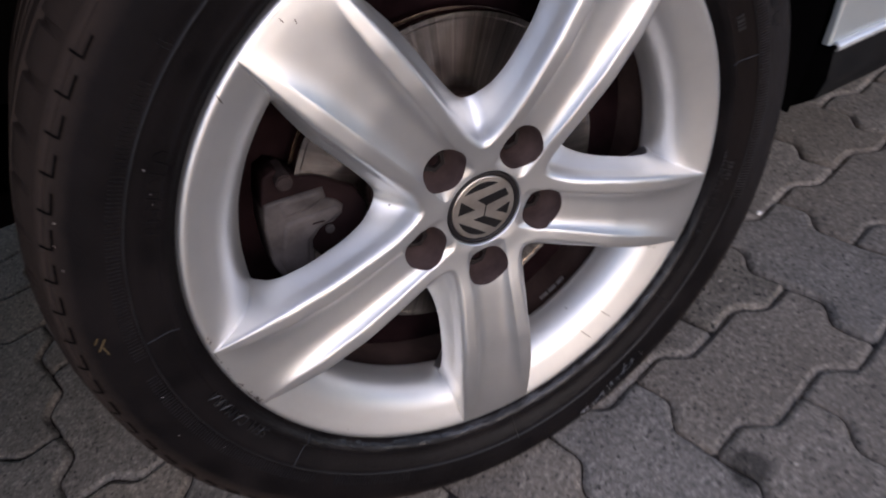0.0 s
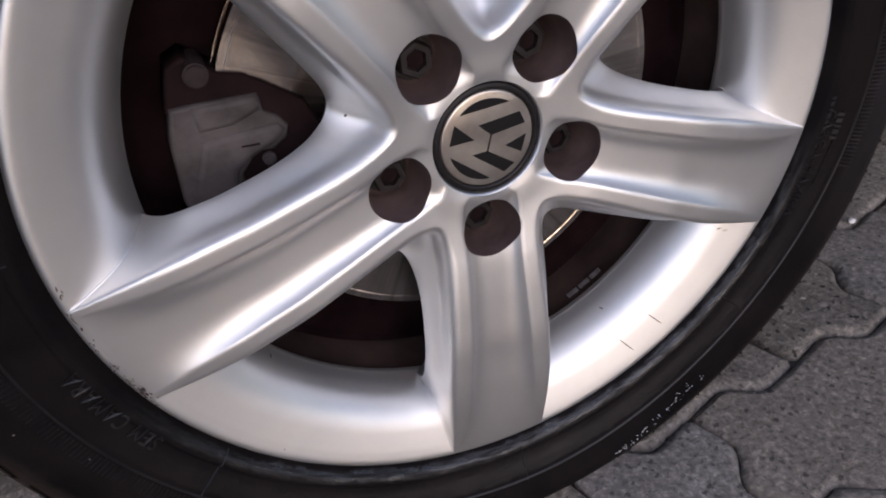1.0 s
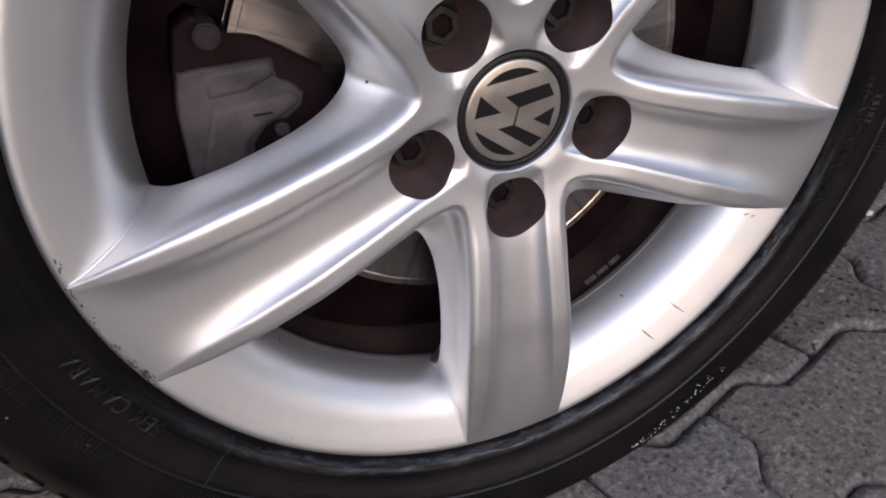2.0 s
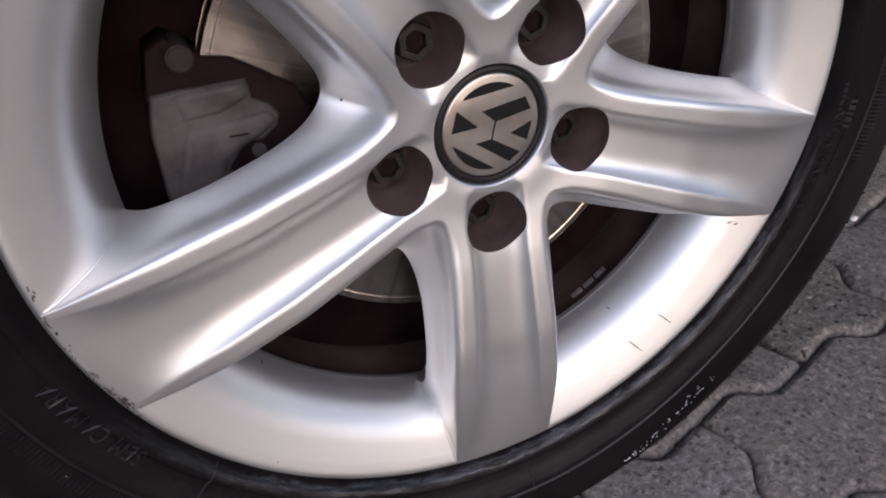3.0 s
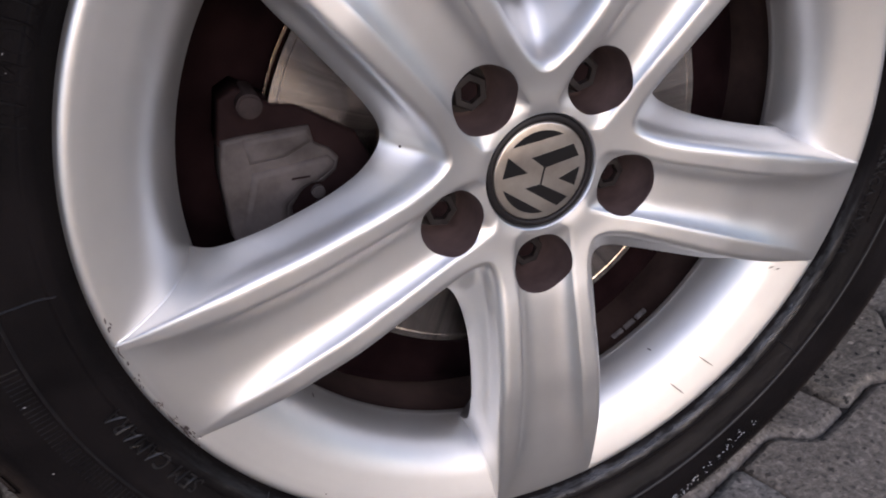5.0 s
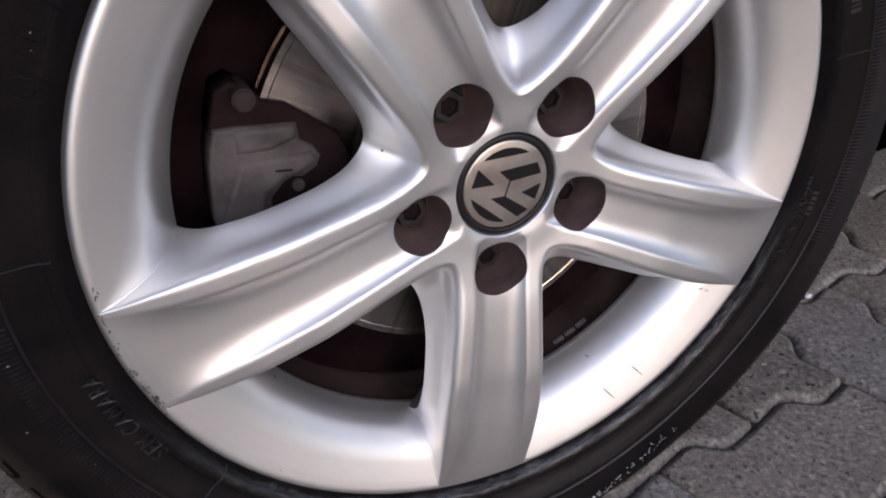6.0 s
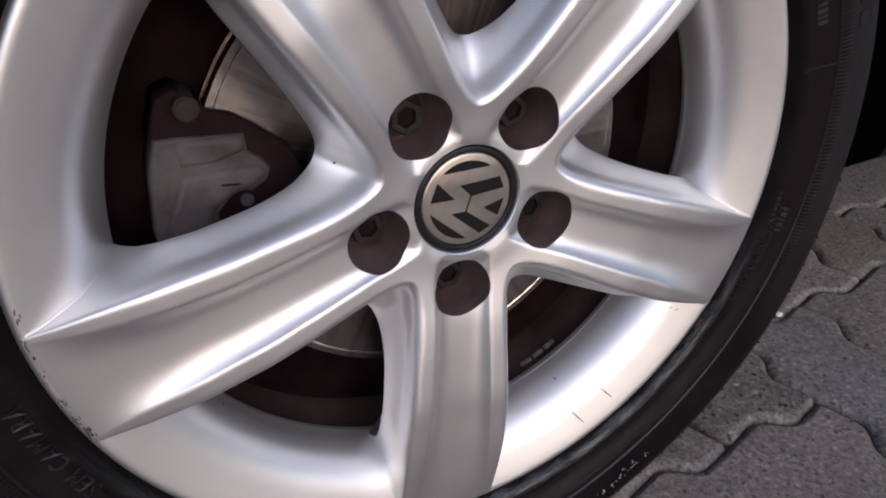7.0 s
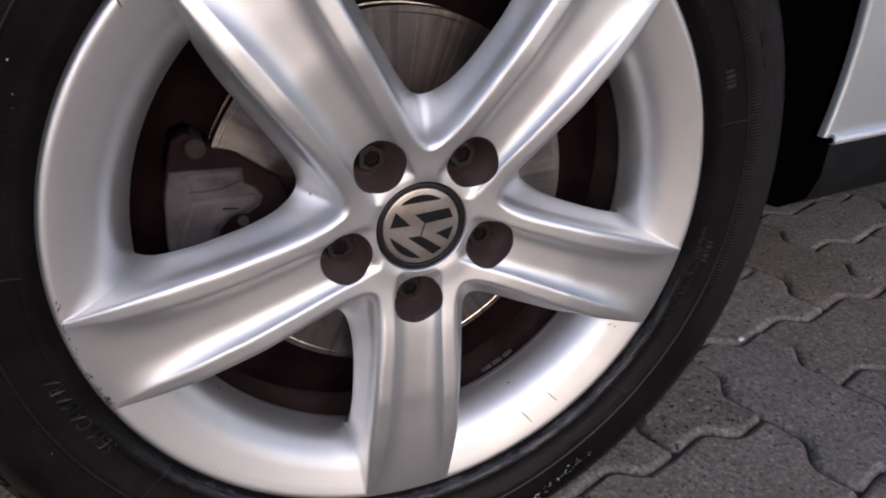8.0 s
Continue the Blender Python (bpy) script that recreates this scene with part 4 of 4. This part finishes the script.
part("closing_shield", mesh_from("closing_shield", v, f, False), SHIELD, caliper, "brown-black shield widened to close the wheel, coloured as shade")

# wheel weights on the inner barrel, with dark gaps between
for i in range(3):
    a = -61.0 - 3.35 * i
    r = 0.1921
    part("balance_weight", box_mesh((0.0022, 0.0036, 0.0098), 0.0007, pose(r * math.cos(radians(a)), 0.0530, r * math.sin(radians(a)), 0, -a, 0)), LEAD, wheel)

# ---- the car ----
car = new("car")
car.location = (0, 0, HUB_Z)
tagged(car, "silver car side with black sill and bright trim strip", "car")
ARCH, ARCH_Z = 0.382, 0.114       # radius and height of the wheel opening's centre


def panel():
    """The body side with its round wheel opening."""
    bm = bmesh.new()
    n = 64
    angles = [radians(-16.5 + 213.0 * i / n) for i in range(n + 1)]
    low, top, front, rear = 0.006, 0.62, -0.86, 1.5
    edge = [(rear, low), (rear, top), (front, top), (front, low)]
    run = [0.0]
    for p, q in zip(edge, edge[1:]):
        run.append(run[-1] + math.dist(p, q))
    out = [(float(np.interp(run[-1] * i / n, run, [p[0] for p in edge])), float(np.interp(run[-1] * i / n, run, [p[1] for p in edge]))) for i in range(n + 1)]
    rings = []
    for off_r, y in ((0.0, 0.010), (0.0, 0.0056), (0.0006, 0.0034), (0.0020, 0.0024), (0.0040, 0.002)):
        rings.append([bm.verts.new(((ARCH + off_r) * math.cos(a), y, max(low, ARCH_Z + (ARCH + off_r) * math.sin(a)))) for a in angles])
    for k in (0.1, 0.25, 0.5, 0.75, 1.0):
        line = []
        for a, (ox, oz) in zip(angles, out):
            lx, lz = ARCH * math.cos(a), ARCH_Z + ARCH * math.sin(a)
            z = lz + (oz - lz) * k
            line.append(bm.verts.new((lx + (ox - lx) * k, 0.002 - 0.012 * math.sin(3.0 * max(0.0, min(1.0, z / 0.62)) ** 0.8), z)))
        rings.append(line)
    for a, b in zip(rings, rings[1:]):
        for i in range(n):
            bm.faces.new((a[i], a[i + 1], b[i + 1], b[i])).smooth = True
    bmesh.ops.recalc_face_normals(bm, faces=bm.faces[:])
    return bm


def sheet(x0, x1, profile):
    """A strip along x with the given (y, z) section."""
    bm = bmesh.new()
    a = [bm.verts.new((x0, y, z)) for y, z in profile]
    b = [bm.verts.new((x1, y, z)) for y, z in profile]
    for i in range(len(profile) - 1):
        bm.faces.new((a[i], a[i + 1], b[i + 1], b[i])).smooth = True
    return bm


part("body_side", panel(), PAINT, car, "light silver painted body side")
part("body_shell", sheet(-0.7, 1.5, [(0.0, 0.62), (0.02, 0.645), (0.07, 0.665), (0.3, 0.70), (0.86, 0.72), (1.42, 0.70), (1.65, 0.665), (1.70, 0.645), (1.72, 0.62), (1.74, 0.3), (1.72, 0.0), (1.66, -0.085)]), PAINT, car)
bm = bmesh.new()
nose = [(-0.7, 0.62), (-0.80, 0.50), (-0.86, 0.30), (-0.87, 0.10), (-0.84, -0.02), (-0.78, -0.06)]
near = [bm.verts.new((x, 0.004, z)) for x, z in nose]
away = [bm.verts.new((x, 1.72, z)) for x, z in nose]
for i in range(len(nose) - 1):
    bm.faces.new((near[i], near[i + 1], away[i + 1], away[i])).smooth = True
bm.faces.new(near + [bm.verts.new((x, 0.004, z)) for x, z in ((-0.50, -0.018), (-0.42, 0.0), (-0.376, 0.014))])
bm.faces.new(away)
part("front_end", bm, PAINT, car)
bm = bmesh.new()
bm.faces.new([bm.verts.new((1.5, y, z)) for y, z in ((0.002, -0.085), (0.0, 0.62), (0.07, 0.665), (0.86, 0.72), (1.65, 0.665), (1.72, 0.62), (1.74, 0.3), (1.66, -0.085))])
part("rear_end", bm, PAINT, car)
bm = bmesh.new()
rod_mesh(0.0045, 1.13, 16, 0.001, pose(0.371 + 0.565, -0.001, 0.0045, 0, 0, 90), bm)
part("sill_trim", bm, TRIM, car, "bright metal trim strip along the sill")
part("trim_cap", rod_mesh(0.0026, 0.004, 16, 0.0008, pose(0.3695, -0.001, 0.0045, 0, 0, 90)), LINER, car, "black end cap")
part("sill", sheet(0.372, 1.5, [(0.0, 0.001), (0.002, -0.03), (0.012, -0.055), (0.04, -0.075), (0.10, -0.085), (0.5, -0.09)]), PLASTIC, car, "black plastic sill")
bm = bmesh.new()
bm.faces.new([bm.verts.new((0.3725, y, z)) for y, z in ((0.001, 0.0), (0.003, -0.03), (0.013, -0.055), (0.041, -0.075), (0.10, -0.084), (0.5, -0.089), (0.5, 0.0))])
part("sill_end", bm, LINER, car, "black end of the sill")
n = 40
bm = bmesh.new()
inner, outer_l = [], []
for i in range(n + 1):
    a = radians(-26.8 + 222.0 * i / n)
    inner.append(bm.verts.new(((ARCH - 0.001) * math.cos(a), 0.014, ARCH_Z + (ARCH - 0.001) * math.sin(a))))
    outer_l.append(bm.verts.new((ARCH * math.cos(a), 0.55, ARCH_Z + ARCH * math.sin(a))))
for i in range(n):
    bm.faces.new((inner[i], inner[i + 1], outer_l[i + 1], outer_l[i])).smooth = True
bm.faces.new(outer_l)
part("arch_liner", bm, LINER, car, "black wheel arch liner")
part("front_skirt", sheet(-0.86, -0.45, [(0.004, 0.040), (0.002, 0.010), (0.010, -0.008), (0.025, -0.016), (0.05, -0.018)]), LINER, car, "black lower bumper skirt")
part("bumper_valance", box_mesh((0.44, 1.66, 0.17), 0.02, pose(-0.645, 0.87, -0.022), segments=4), PLASTIC, car, "black plastic underside of the front bumper")
# added block out of view that keeps low light off the ground behind
part("unseen_shade_block", box_mesh((0.40, 0.06, 0.21), 0.02, pose(-0.655, 0.045, -0.062), segments=4), PLASTIC, car, "unseen black block under the front bumper, added to shade the ground")
part("underbody", box_mesh((2.2, 1.1, 0.04), 0.005, pose(0.39, 1.0, -0.07)), LINER, car)
bm = bmesh.new()
rod_mesh(0.03, 0.5, 24, 0.002, pose(0, 0.30, 0), bm)
part("axle", bm, CASTDARK, car)

# ---- pavement ----
UNIT, PAVE_TURN, NODE = 0.11825, 2.73, (0.149, -0.119)
ground = part("ground", mesh_from("ground", [(-400, -400, -0.0075), (400, -400, -0.0075), (400, 400, -0.0075), (-400, 400, -0.0075)], [(0, 1, 2, 3)], False), SAND)
tagged(ground, "sandy joints under interlocking grey concrete pavers", "ground", kind="structure")


def paver_outline(joint=0.0022):
    """Two units long, every unit edge bent out and in again."""
    corners = [(0, 0), (1, 0), (2, 0), (2, 1), (1, 1), (0, 1)]
    bends = [(0.0, 0.0), (0.17, 0.045), (0.33, 0.088), (0.42, 0.07), (0.58, -0.07), (0.67, -0.088), (0.83, -0.045)]
    pts = []
    for i, (x0, y0) in enumerate(corners):
        x1, y1 = corners[(i + 1) % 6]
        dx, dy = x1 - x0, y1 - y0
        nx, ny = (-dy, dx)
        for s, up in bends:
            pts.append(((x0 + dx * s + nx * up) * UNIT, (y0 + dy * s + ny * up) * UNIT))
    return pts


def inset(pts, d):
    out, n = [], len(pts)
    for i in range(n):
        a, b, c = Vector(pts[i - 1]), Vector(pts[i]), Vector(pts[(i + 1) % n])
        n1, n2 = (b - a).orthogonal().normalized(), (c - b).orthogonal().normalized()
        m = (n1 + n2).normalized()
        out.append(tuple(b + m * d))
    return out


def rounded(pts):
    """The outline with its corners worn round."""
    out = []
    for p, q in zip(pts, pts[1:] + pts[:1]):
        out += [(p[0] * 0.75 + q[0] * 0.25, p[1] * 0.75 + q[1] * 0.25), (p[0] * 0.25 + q[0] * 0.75, p[1] * 0.25 + q[1] * 0.75)]
    return out


def paver_mesh(seed, near=True):
    rnd = random.Random(seed)
    base = rounded(paver_outline()) if near else paver_outline()
    area = sum(p[0] * q[1] - q[0] * p[1] for p, q in zip(base, base[1:] + base[:1]))
    trial = inset(base, 0.001)
    shrunk = sum(p[0] * q[1] - q[0] * p[1] for p, q in zip(trial, trial[1:] + trial[:1]))
    sign = 1 if abs(shrunk) < abs(area) else -1
    verts, faces, n = [], [], len(base)
    worn = [0.0] * n
    for bump in range(9):        # edges crumbled here and there
        at, wide, much = rnd.randrange(n), rnd.uniform(1.5, 4.0), rnd.uniform(0.0006, 0.0026)
        for i in range(n):
            gap = min(abs(i - at), n - abs(i - at))
            worn[i] += much * math.exp(-(gap / wide) ** 2)
    rings = ((0.0, -0.02), (0.0001, -0.0078), (0.0012, -0.0034), (0.0038, -0.0010), (0.0080, 0.0))
    for d, z in rings:
        for i, (x, y) in enumerate(inset(base, sign * d)):
            low = worn[i] * (1.0 if d < 0.005 else 0.35 if d < 0.008 else 0.0)
            verts.append((x - UNIT + rnd.uniform(-0.0006, 0.0006), y - UNIT / 2 + rnd.uniform(-0.0006, 0.0006), z - low + rnd.uniform(-0.0003, 0.0002) * (0.002 < d < 0.006)))
    for k in range(len(rings) - 1):
        for i in range(n):
            j = (i + 1) % n
            faces.append((k * n + i, k * n + j, (k + 1) * n + j, (k + 1) * n + i))
    faces.append(tuple((len(rings) - 1) * n + i for i in range(n)))
    me = mesh_from("paver", verts, faces, False)
    me.polygons.foreach_set("use_smooth", [i >= n and i < len(faces) - 1 for i in range(len(faces))])
    return me


paver_kinds = [paver_mesh(s) for s in range(8)]
far_kind = paver_mesh(20, False)
worn_kind = paver_mesh(9)
worn_kind.materials.append(PAVER_WORN)
turn = pose(NODE[0], NODE[1], 0, 0, 0, PAVE_TURN)
rest_v, rest_f = [], []
rnd = random.Random(4)
flat = [(x - UNIT, y - UNIT / 2, 0.0) for x, y in inset(paver_outline(), 0.0)]
for i in range(-66, 70):
    for j in range(-66, 70):
        kind = (i + j) % 4
        if kind == 0:
            m = turn @ pose((i + 1) * UNIT, (j + 0.5) * UNIT, 0)
        elif kind == 2:
            m = turn @ pose((i + 0.5) * UNIT, (j + 1) * UNIT, 0, 0, 0, 90)
        else:
            continue
        m = m @ pose(0, 0, rnd.uniform(-0.0015, 0.001), rnd.uniform(-0.35, 0.35), rnd.uniform(-0.25, 0.25), rnd.uniform(-0.3, 0.3))
        if not (-26 <= i < 30 and -26 <= j < 30):
            o = len(rest_v)
            rest_v += [m @ Vector(p) for p in flat]
            rest_f.append(tuple(range(o, o + len(flat))))
            continue
        x, y = m.translation.xy
        me = worn_kind if (i, j) == (1, 1) else paver_kinds[(i * 3 + j * 7) % 8]
        if -1.1 < x < 1.5 and -0.9 < y < 1.1:
            part("paver", me, PAVER, ground, at=m)
        else:
            o = len(rest_v)
            rest_v += [m @ p.co for p in far_kind.vertices]
            rest_f += [tuple(o + q for q in p.vertices) for p in far_kind.polygons]
tagged(part("paver_field", mesh_from("paver_field", rest_v, rest_f, False), PAVER, ground), kind="stuff")

pebble = bmesh.new()
bmesh.ops.create_icosphere(pebble, subdivisions=2, radius=0.0040)
rnd = random.Random(8)
for p in pebble.verts:
    p.co *= rnd.uniform(0.82, 1.12)
    p.co.z *= 0.7
pebble = part("pebble", pebble, PEBBLE, at=pose(0.455, 0.1266, 0.0018, 0, 0, 30))
tagged(pebble, "small white pebble lying on the grey pavers", "pebble")
crumb = part("pebble", pebble.data, PEBBLE, at=pose(0.885, 0.425, 0.0012, 0, 0, 80) @ Matrix.Scale(0.6, 4))
tagged(crumb, "tiny white stone chip lying on the grey pavers", "pebble")
